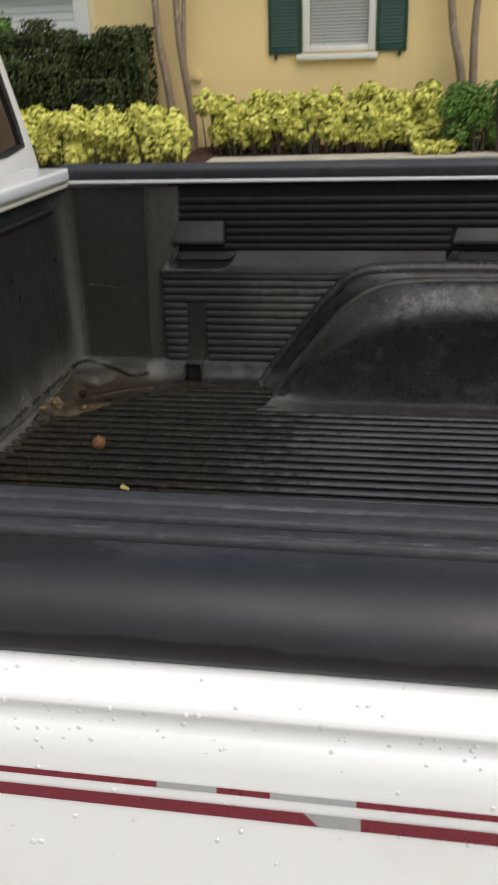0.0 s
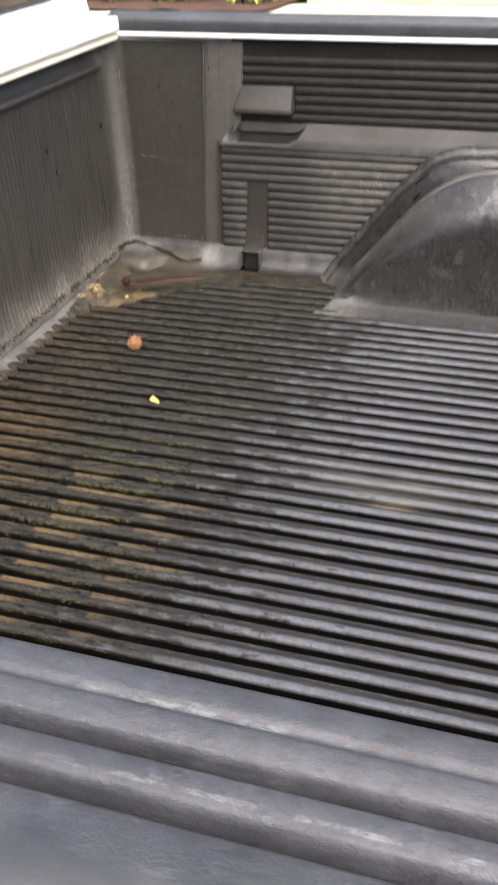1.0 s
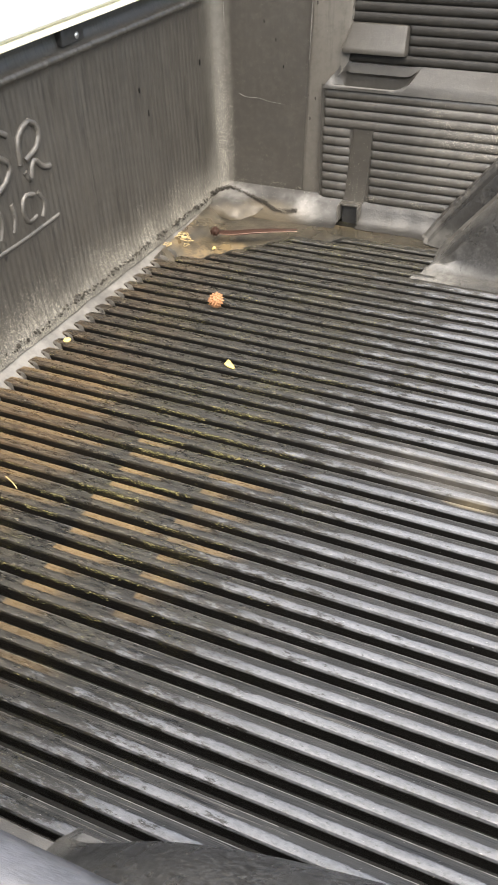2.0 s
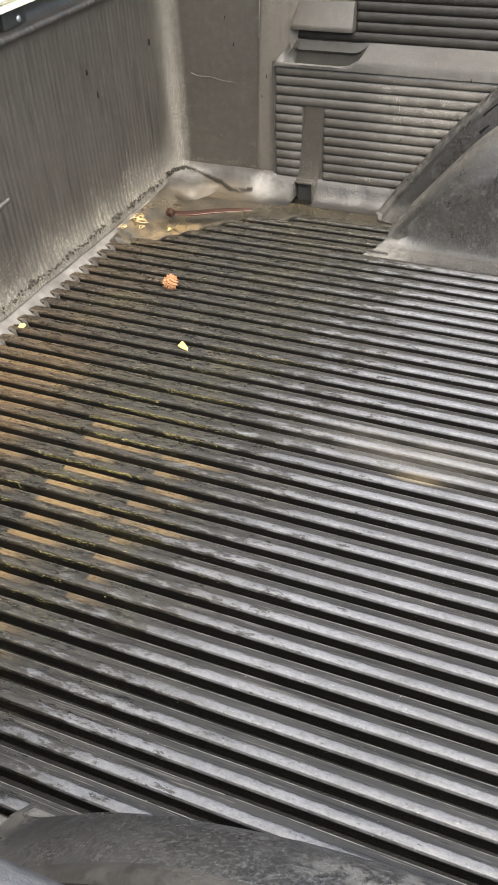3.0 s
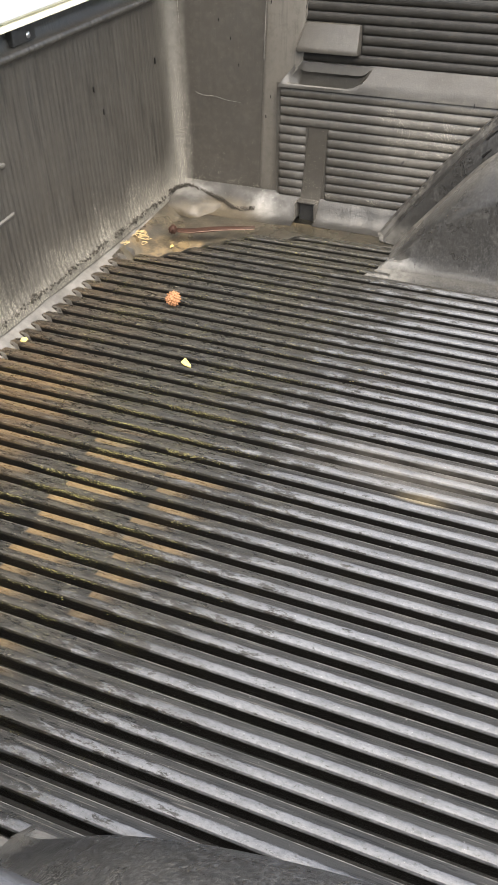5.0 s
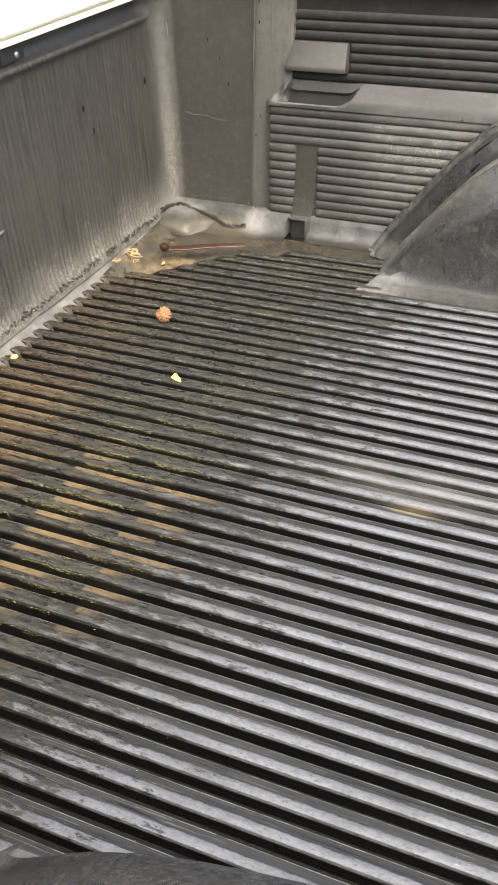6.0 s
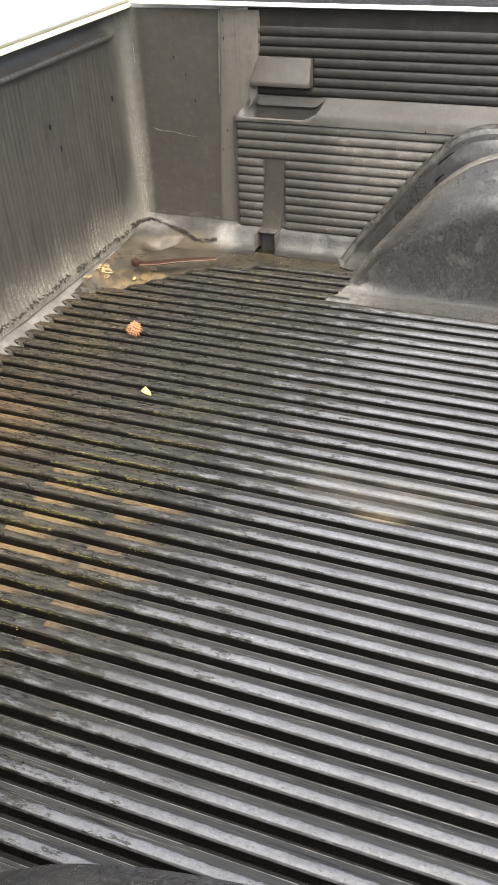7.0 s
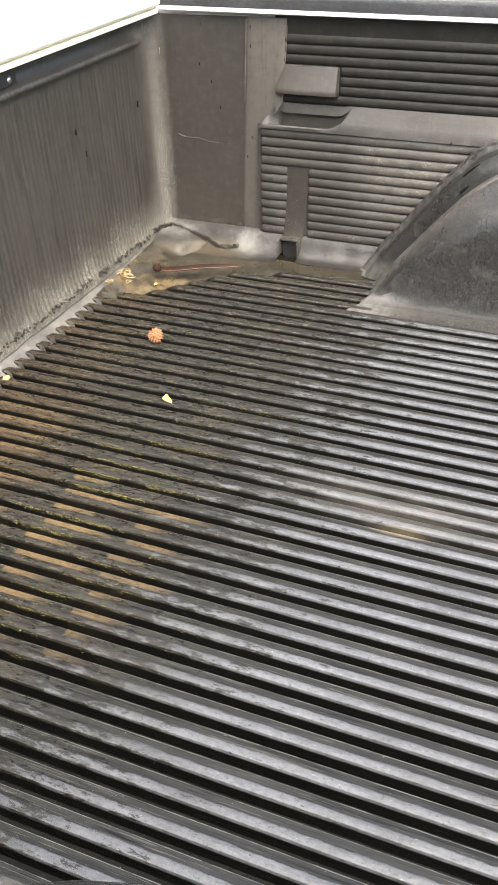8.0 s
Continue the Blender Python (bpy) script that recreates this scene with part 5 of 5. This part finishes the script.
def seed_ball(x, y, z, r, spikes, material, name, label):
    bm = bmesh.new()
    bmesh.ops.create_icosphere(bm, subdivisions=2, radius=r * 0.72)
    bms = [bm]
    rnd = random.Random(4)
    for i in range(spikes):
        zc = 1 - 2 * (i + 0.5) / spikes
        a = i * 2.39996
        q = math.sqrt(1 - zc * zc)
        d = Vector((q * math.cos(a), q * math.sin(a), zc))
        side = d.orthogonal().normalized()
        bms.append(tube([d * r * 0.5, d * r * 0.8 + side * r * 0.04, d * r * rnd.uniform(0.80, 0.95)], r * 0.14, 5, 0.25))
    bm = merge(*bms)
    bmesh.ops.translate(bm, vec=(x, y, z + r * 0.88), verts=bm.verts[:])
    return tagged(part(name, bm, material), label, "seed pod")


seed_ball(0.186, 0.928, F - 0.002, 0.0150, 80, M_SEED, "seed_ball", "spiky orange-brown seed ball on the liner floor")
seed_ball(0.068, 1.171, F - 0.003, 0.0115, 30, M_POD, "seed_cluster", "small dark red-brown seed cluster in the silt")


def flat_leaf(name, pts, z, label, lift=0.004):
    c = Vector((sum(p[0] for p in pts) / len(pts), sum(p[1] for p in pts) / len(pts), 0))
    bm = bmesh.new()
    top = [bm.verts.new((x, y, z + lift * (0.4 + 0.6 * ((i % 3) / 2)))) for i, (x, y) in enumerate(pts)]
    mid = bm.verts.new((c.x, c.y, z + lift * 1.4))
    for i in range(len(top)):
        bm.faces.new((top[i], top[(i + 1) % len(top)], mid))
    geo = bmesh.ops.extrude_face_region(bm, geom=bm.faces[:])
    bmesh.ops.translate(bm, vec=(0, 0, -0.0012), verts=[g for g in geo["geom"] if isinstance(g, bmesh.types.BMVert)])
    bmesh.ops.recalc_face_normals(bm, faces=bm.faces[:])
    return tagged(part(name, bm, M_YLEAF), label, "leaf")


flat_leaf("leaf", [(0.271, 0.788), (0.274, 0.787), (0.289, 0.772), (0.290, 0.769), (0.279, 0.770), (0.272, 0.773)], F, "small pale yellow three-cornered leaf scrap on the ribs")
flat_leaf("leaf", [(0.005, 0.754), (0.012, 0.757), (0.019, 0.752), (0.017, 0.746), (0.009, 0.745)], F - 0.002, "tiny yellow leaf scrap by the front wall")
flat_leaf("leaf", [(0.088, 1.118), (0.094, 1.120), (0.096, 1.114), (0.090, 1.112)], F, "tiny pale leaf scrap on a rib")


def tendril(name, x, y, z, size, turns, seed, label):
    rnd = random.Random(seed)
    bms = []
    for k in range(turns):
        a0, pts = rnd.uniform(0, 6.3), []
        cx, cy = x + rnd.uniform(-1, 1) * size * 0.6, y + rnd.uniform(-1, 1) * size * 0.6
        for i in range(14):
            a = a0 + i * 0.5
            r = size * (0.30 + 0.05 * i * rnd.uniform(0.4, 1.3))
            pts.append((cx + r * math.cos(a), cy + r * math.sin(a), z + 0.003 + 0.004 * abs(math.sin(a * 0.7 + k))))
        bms.append(tube(pts, 0.00065, 5))
    return tagged(part(name, merge(*bms), M_STRAW), label, "plant scrap")


tendril("tendril", 0.024, 1.130, F + 0.002, 0.014, 6, 2, "curled pale dry tendrils lying in the silt")
tendril("tendril", 0.010, 1.082, F + 0.004, 0.011, 2, 5, "curled pale dry tendril by the front wall")
tendril("tendril", 0.036, 1.108, F, 0.008, 1, 8, "thin curled dry tendril on the ribs")

twig = part("twig", tube(ease([(0.122, 0.4470, F + 0.001), (0.130, 0.4425, F + 0.003), (0.139, 0.4385, F + 0.003), (0.148, 0.4335, F + 0.001)], 8), 0.0010, 6, 0.6), M_STRAW)
tagged(twig, "short pale bent twig lying across the ribs", "twig")

pod = []
path = ease([(0.072, 1.178, F), (0.105, 1.180, F + 0.003), (0.15, 1.203, F + 0.004), (0.210, 1.236, F + 0.001)], 14)
for k, p in enumerate(path):
    w = 0.0105 * math.sin(math.pi * min(1, (k + 1.5) / 15)) ** 0.6 + 0.001
    pod.append([(p.x - 0.35 * w * c, p.y + w * c, p.z + 0.003 + 0.003 * (1 - c * c)) for c in (-1, -0.8, -0.3, 0, 0.3, 0.8, 1)])
seed_pod = thing("seed_pod", (0.16, 1.19, F), "long dark red-brown seed pod lying in the silt", "seed pod")
part("husk", loft(pod), M_POD, seed_pod)
part("rim", tube([(p.x + 0.003, p.y - 0.0105, p.z + 0.005) for p in path[1:]], 0.0007, 5), plain("pale_pod_edge", (0.05, 0.022, 0.014), (0.12, 0.07, 0.048), 0.6, 150, 0.3), seed_pod, "pale pod rim")

# scattered crumbs and flecks of algae along the grooves
rnd = random.Random(11)
verts, faces = [], []


def crumb(x, y, z, r):
    k = len(verts)
    a = rnd.uniform(0, 6.3)
    for i in range(4):
        verts.append((x + r * math.cos(a + i * 1.571) * rnd.uniform(0.6, 1.9), y + r * math.sin(a + i * 1.571) * rnd.uniform(0.4, 0.9), z))
    verts.append((x, y, z + r * rnd.uniform(0.5, 0.9)))
    for i in range(4):
        faces.append((k + i, k + (i + 1) % 4, k + 4))


for cx, cy, sx, sy, n in ((0.31, 0.56, 0.07, 0.05, 4200), (0.26, 0.42, 0.09, 0.08, 5200), (0.33, 0.69, 0.06, 0.04, 1500), (0.44, 0.82, 0.06, 0.03, 600), (0.10, 0.66, 0.10, 0.06, 500), (0.16, 0.95, 0.13, 0.16, 1500), (0.2, 0.3, 0.12, 0.1, 260), (0.7, 0.6, 0.4, 0.4, 60)):
    for _ in range(n):
        gy = RIB_Y0 + round(rnd.gauss(cy, sy) / PITCH) * PITCH
        x = rnd.gauss(cx, sx)
        if noise.noise((x * 9, gy * 40, 3)) < 0.02:
            continue
        low = rnd.random() < 0.6
        up = rnd.random() ** 1.6
        if low:
            crumb(x, gy + rnd.uniform(-0.0100, -0.0094), F - 0.0013 - 0.0055 * up, 0.0002 + 0.0008 * rnd.random() ** 2)
        else:
            crumb(x, gy + rnd.choice((rnd.uniform(0.0070, 0.0090), rnd.uniform(-0.0092, -0.0070), rnd.uniform(-0.0092, -0.0080))), F - 0.0012, rnd.uniform(0.0002, 0.0006))
me = bpy.data.meshes.new("crumbs")
me.from_pydata(verts, [], faces)
me.materials.append(plain("pollen_and_algae", (0.070, 0.063, 0.022), (0.22, 0.195, 0.080), 0.9, 700, 0.2))
tagged(new("crumbs", me), "yellow-green algae crumbs and pollen in the grooves", "debris", kind="stuff")

# ---- raindrops on the white bed side ----
rnd = random.Random(21)
bms = []
for _ in range(300):
    x = rnd.uniform(0.45, 1.05)
    z = rnd.choice((rnd.uniform(1.122, 1.147), rnd.uniform(1.118, 1.127), rnd.uniform(1.05, 1.12)))
    r = rnd.uniform(0.0004, 0.0013)
    prof = sorted([(zz, yy) for yy, zz in side_profile(NEAR)[:14]])
    yy = next((ya + (yb - ya) * (z - za) / (zb - za) for (za, ya), (zb, yb) in zip(prof, prof[1:]) if za <= z <= zb), -0.155)
    bm = bmesh.new()
    bmesh.ops.create_icosphere(bm, subdivisions=2, radius=r)
    bmesh.ops.scale(bm, vec=(1, 0.5, rnd.uniform(0.9, 1.5)), verts=bm.verts[:])
    bmesh.ops.translate(bm, vec=(x, yy - r * 0.1, z), verts=bm.verts[:])
    bms.append(bm)
wk = Mat("water")
drops = part("raindrops", merge(*bms), wk.done((0.80, 0.80, 0.79), 0.04, Coat_Weight=1.0))
tagged(drops, "clear raindrops beaded on the white paint", "water drops", kind="stuff")

# ---- house and planting ----
WALL_Y = 13.0
house = thing("house", (0, WALL_Y, 0), "yellow stucco house with green shutters", "house")


def wall_with_opening(x0, x1, z0, z1, ox0, ox1, oz0, oz1, y0, y1):
    return merge(box(x0, ox0, y0, y1, z0, z1), box(ox1, x1, y0, y1, z0, z1), box(ox0, ox1, y0, y1, z0, oz0), box(ox0, ox1, y0, y1, oz1, z1))


WX0, WX1, WZ0, WZ1 = -0.569, 0.487, 1.375, 2.85
part("wall", wall_with_opening(-3.73, 9.0, -0.2, 3.3, WX0, WX1, WZ0, WZ1, WALL_Y, WALL_Y + 0.25), M_STUCCO, house)
part("end_wall", box(-3.73, -3.48, WALL_Y + 0.252, WALL_Y + 8, -0.2, 3.3), M_STUCCO, house)
part("rear_wall", box(-3.73, 9.0, WALL_Y + 8.002, WALL_Y + 8.2, -0.2, 3.3), M_STUCCO, house)
part("roof", loft([[(-4.5, WALL_Y - 0.5, 3.25), (9.5, WALL_Y - 0.5, 3.25)], [(-4.5, WALL_Y - 0.5, 3.4), (9.5, WALL_Y - 0.5, 3.4)], [(-4.5, WALL_Y + 4, 5.3), (9.5, WALL_Y + 4, 5.3)], [(-4.5, WALL_Y + 8.7, 3.4), (9.5, WALL_Y + 8.7, 3.4)], [(-4.5, WALL_Y + 8.7, 3.25), (9.5, WALL_Y + 8.7, 3.25)]]), M_ROOF, house)
part("corner_trim", box(-3.79, -3.69, WALL_Y - 0.03, WALL_Y + 0.1, -0.1, 2.95, 0.004), plain("pale_yellow_trim", (0.78, 0.66, 0.36), (0.82, 0.70, 0.42), 0.7, 3, 0.2), house, "pale yellow corner trim")
part("corner_pilaster", box(-4.02, -3.793, WALL_Y - 0.02, WALL_Y + 0.25, -0.1, 2.95, 0.006), M_TRIM, house, "white corner pilaster")
window = part("window", merge(box(WX0, WX0 + 0.105, WALL_Y - 0.03, WALL_Y + 0.12, WZ0, WZ1, 0.006), box(WX1 - 0.105, WX1, WALL_Y - 0.03, WALL_Y + 0.12, WZ0, WZ1, 0.006),
              box(WX0 + 0.105, WX1 - 0.105, WALL_Y - 0.03, WALL_Y + 0.12, WZ0, WZ0 + 0.085, 0.006), box(WX0 + 0.105, WX1 - 0.105, WALL_Y - 0.03, WALL_Y + 0.12, WZ1 - 0.085, WZ1, 0.006)), M_TRIM, house, "white framed window with closed blinds")
part("sill", box(WX0 - 0.09, WX1 + 0.04, WALL_Y - 0.09, WALL_Y + 0.02, WZ0 - 0.110, WZ0 - 0.030, 0.01), M_TRIM, window)
part("pane", box(WX0 + 0.10, WX1 - 0.10, WALL_Y + 0.085, WALL_Y + 0.09, WZ0 + 0.08, WZ1 - 0.08), M_PANE, window, "grey reflecting pane")
slat = mesh_of(box(WX0 + 0.112, WX1 - 0.112, WALL_Y + 0.055, WALL_Y + 0.08, -0.0135, 0.0135, 0.003, 1), "slat", M_BLIND)
for i in range(28):
    ob = new("slat", slat)
    ob.location = (0, 0, WZ0 + 0.105 + 0.044 * i)
    ob.parent = window
for sx0, sx1 in ((WX0 - 0.50, WX0 - 0.012), (WX1 + 0.012, WX1 + 0.45)):
    sh = part("shutter", merge(box(sx0, sx0 + 0.05, WALL_Y - 0.05, WALL_Y - 0.005, WZ0 - 0.02, WZ1, 0.004), box(sx1 - 0.05, sx1, WALL_Y - 0.05, WALL_Y - 0.005, WZ0 - 0.02, WZ1, 0.004),
              box(sx0 + 0.05, sx1 - 0.05, WALL_Y - 0.05, WALL_Y - 0.005, WZ0 - 0.02, WZ0 + 0.06, 0.004), box(sx0 + 0.05, sx1 - 0.05, WALL_Y - 0.03, WALL_Y - 0.005, WZ0 + 0.06, WZ1)), M_GREEN, house, "dark green louvred shutter")
    for i in range(30):
        z = WZ0 + 0.08 + i * 0.045
        part("louvre", along_x([(WALL_Y - 0.046, z), (WALL_Y - 0.041, z - 0.004), (WALL_Y - 0.03, z + 0.032), (WALL_Y - 0.032, z + 0.036)], sx0 + 0.05, sx1 - 0.05), M_GREEN, sh)
    part("shutter_dog", box((sx0 + sx1) / 2 - (0.14 if sx0 < -1 else -0.12) - 0.02, (sx0 + sx1) / 2 - (0.14 if sx0 < -1 else -0.12) + 0.02, WALL_Y - 0.06, WALL_Y, WZ0 - 0.09, WZ0 - 0.02, 0.008), M_RUBBER, sh, "black iron shutter dog")
bm = tube([(-2.178, WALL_Y - 0.05, 1.095), (-2.178, WALL_Y, 1.095)], 0.075, 20)
part("wall_vent", merge(bm, tube([(-2.178, WALL_Y - 0.07, 1.095), (-2.178, WALL_Y - 0.05, 1.095)], 0.05, 16)), M_STUCCO, house, "round painted wall fitting")

# neighbouring white building
neighbour = thing("neighbour_house", (-11, 24, 0), "white sided house partly hidden behind a hedge", "house")
body = part("wall", box(-16, -7.2, 24, 32, -0.2, 3.4), M_SIDING, neighbour)
for i in range(17):
    part("siding_board", along_x([(24.0, 0.2 * i), (23.96, 0.2 * i + 0.005), (23.99, 0.2 * i + 0.195), (24.0, 0.2 * i + 0.198)], -16, -7.2), M_SIDING, body)
part("roof", loft([[(-16.6, 23.4, 3.3), (-6.8, 23.4, 3.3)], [(-16.6, 28, 5.6), (-6.8, 28, 5.6)], [(-16.6, 32.6, 3.3), (-6.8, 32.6, 3.3)]]), M_ROOF, neighbour)


def leaf_cloud(centres, n, size, seed, droop=0.3, boxy=False):
    """Many small bent leaves spread over lumps given as (x, y, z, rx, ry, rz)."""
    rr = np.random.RandomState(seed)
    w = np.array([c[3] * c[5] + c[4] * c[5] for c in centres])
    pick = rr.choice(len(centres), n, p=w / w.sum())
    c = np.array(centres)[pick]
    d = rr.normal(size=(n, 3))
    d /= np.linalg.norm(d, axis=1)[:, None]
    rad = rr.uniform(0.55, 1.06, n) ** 0.6
    if boxy:
        d = np.clip(d * 1.9, -1, 1)
    p = c[:, :3] + d * c[:, 3:] * rad[:, None]
    nrm = d + rr.normal(size=(n, 3)) * 0.55 + np.array((0, 0, 0.35))
    nrm /= np.linalg.norm(nrm, axis=1)[:, None]
    t = np.cross(nrm, rr.normal(size=(n, 3)))
    t /= np.linalg.norm(t, axis=1)[:, None]
    b = np.cross(nrm, t)
    ln = size * rr.uniform(0.6, 1.3, n)[:, None]
    wd = ln * rr.uniform(0.32, 0.48, n)[:, None]
    a0, a1 = p - t * ln * 0.5, p + t * ln * 0.5 - nrm * ln * droop * 0.4
    s0, s1 = p + b * wd - nrm * wd * 0.25, p - b * wd - nrm * wd * 0.25
    v = np.stack([a0, s0, a1, s1, p + nrm * wd * 0.12], 1).reshape(-1, 3)
    v[:, 2] = np.maximum(v[:, 2], 0.02)
    f = (np.arange(n)[:, None, None] * 5 + np.array([[0, 1, 4], [1, 2, 4], [2, 3, 4], [3, 0, 4]])[None]).reshape(-1, 3)
    m = bpy.data.meshes.new("leaves")
    m.from_pydata(v.tolist(), [], f.tolist())
    return m


def shrub(name, lumps, n, size, seed, material, label, category="shrub", group="", boxy=False):
    cx = sum(c[0] for c in lumps) / len(lumps)
    cy = sum(c[1] for c in lumps) / len(lumps)
    bush = thing(name, (cx, cy, 0), label, category, group)
    me = leaf_cloud(lumps, n, size, seed, boxy=boxy)
    me.materials.append(material)
    ob = new("foliage", me)
    ob.parent = bush
    ob.matrix_parent_inverse = Matrix.Translation(-bush.matrix_world.translation)
    rr = random.Random(seed)
    stems = []
    for x, y, z, rx, ry, rz in lumps:
        for _ in range(3):
            dx, dy = rr.uniform(-0.6, 0.6) * rx, rr.uniform(-0.6, 0.6) * ry
            stems.append(tube([(x + dx * 0.3, y + dy * 0.3, 0), (x + dx * 0.7, y + dy * 0.7, z * 0.6), (x + dx, y + dy, z + rz * 0.5)], 0.012, 5, 0.4))
    tagged(part("stem_tangle", merge(*stems), M_TWIGS, bush), kind="stuff")
    return bush


def lumps_along(x0, x1, y, top, depth, step, seed, low=0.12):
    rr = random.Random(seed)
    out, x = [], x0
    while x < x1 + 0.01:
        h = top * rr.uniform(0.88, 1.03)
        out.append((x + rr.uniform(-0.08, 0.08), y + rr.uniform(-0.1, 0.1), (h + low) / 2, step * rr.uniform(0.7, 1.1), depth * rr.uniform(0.8, 1.1), (h - low) / 2))
        for _ in range(2):
            r = rr.uniform(0.10, 0.19) * min(1.6, top / 0.8)
            out.append((x + rr.uniform(-0.16, 0.16), y - depth * rr.uniform(0.4, 0.9), rr.uniform(low + r, h - r * 0.5), r, r, r * 0.9))
        x += step
    return out


shrub("golden_shrub", lumps_along(-4.52, -2.02, 11.08, 0.82, 0.36, 0.24, 3, 0.0), 11500, 0.095, 31, M_GOLD, "clipped golden-leaved shrub along the driveway edge", group="golden shrubs")
shrub("golden_shrub", lumps_along(-1.72, -0.22, 12.35, 0.90, 0.36, 0.16, 5, 0.10), 8000, 0.09, 32, M_GOLD, "golden-leaved shrub under the window", group="golden shrubs")
shrub("golden_shrub", lumps_along(-0.12, 1.33, 12.3, 0.95, 0.36, 0.16, 8, 0.10), 8000, 0.09, 33, M_GOLD, "golden-leaved shrub beside a clipped green shrub", group="golden shrubs")
shrub("golden_shrub", lumps_along(1.25, 1.53, 11.78, 0.26, 0.16, 0.2, 9, 0.04), 420, 0.09, 34, M_GOLD, "low golden shrub sprouting at the kerb", group="golden shrubs")
shrub("green_shrub", lumps_along(1.58, 3.63, 12.1, 0.98, 0.42, 0.26, 12, 0.02), 12000, 0.055, 35, M_LEAF, "dense clipped green shrub")
shrub("hedge", lumps_along(-5.17, -4.12, 12.55, 1.92, 0.32, 0.2, 14, 0.05) + lumps_along(-3.97, -2.86, 12.55, 1.75, 0.32, 0.2, 16, 0.05), 42000, 0.060, 36, M_HEDGE, "tall clipped dark green hedge beside the house", "hedge", boxy=True)
shrub("hedge", lumps_along(-8.27, -5.97, 15.5, 2.3, 0.5, 0.5, 15, 0.05), 4000, 0.10, 37, M_LEAF, "loose green hedge further back", "hedge")


def tree(x, y, tops, seed, label):
    """A slim many-stemmed tree with smooth bark and an airy crown."""
    t = thing("tree", (x, y, 0), label, "tree", "slim trees by the house")
    rr = random.Random(seed)
    lumps = []
    for k, (dx0, dx1, dx2, r) in enumerate(tops):
        pts = [(x + dx0, y, -0.02), (x + dx0 * 0.9 + dx1 * 0.1 + 0.02, y + 0.02, 0.5), (x + dx1, y - 0.02, 1.1), (x + (dx1 + dx2) / 2 - 0.02, y, 1.6), (x + dx2, y + 0.05, 2.3), (x + dx2 * 1.25, y + 0.1, 3.2)]
        part("trunk", tube(ease(pts, 22), r, 10, 0.6), M_BARK, t)
        top = Vector(pts[-1])
        limbs = []
        for j in range(5):
            a = rr.uniform(0, 6.3)
            end = top + Vector((math.cos(a) * 0.7, math.sin(a) * 0.5, rr.uniform(0.4, 1.0)))
            limbs.append(tube([top - Vector((0, 0, 0.25)), top.lerp(end, 0.5) + Vector((0, 0, 0.1)), end], r * 0.45, 6, 0.4))
            lumps.append((end.x, end.y, end.z, 0.5, 0.45, 0.35))
        part("limb", merge(*limbs), M_BARK, t)
    me = leaf_cloud(lumps, 1500, 0.09, seed)
    me.materials.append(M_LEAF)
    ob = new("crown", me)
    ob.parent = t
    ob.matrix_parent_inverse = Matrix.Translation(-t.matrix_world.translation)


tree(-2.37, 12.65, [(-0.16, -0.20, -0.32, 0.070), (0.14, 0.09, 0.0, 0.066), (0.13, 0.09, 0.13, 0.046)], 41, "slim tree with several smooth brown stems")
tree(1.78, 12.7, [(-0.02, -0.09, -0.30, 0.076), (0.10, 0.09, 0.10, 0.068)], 42, "slim tree with two smooth pale-brown stems")
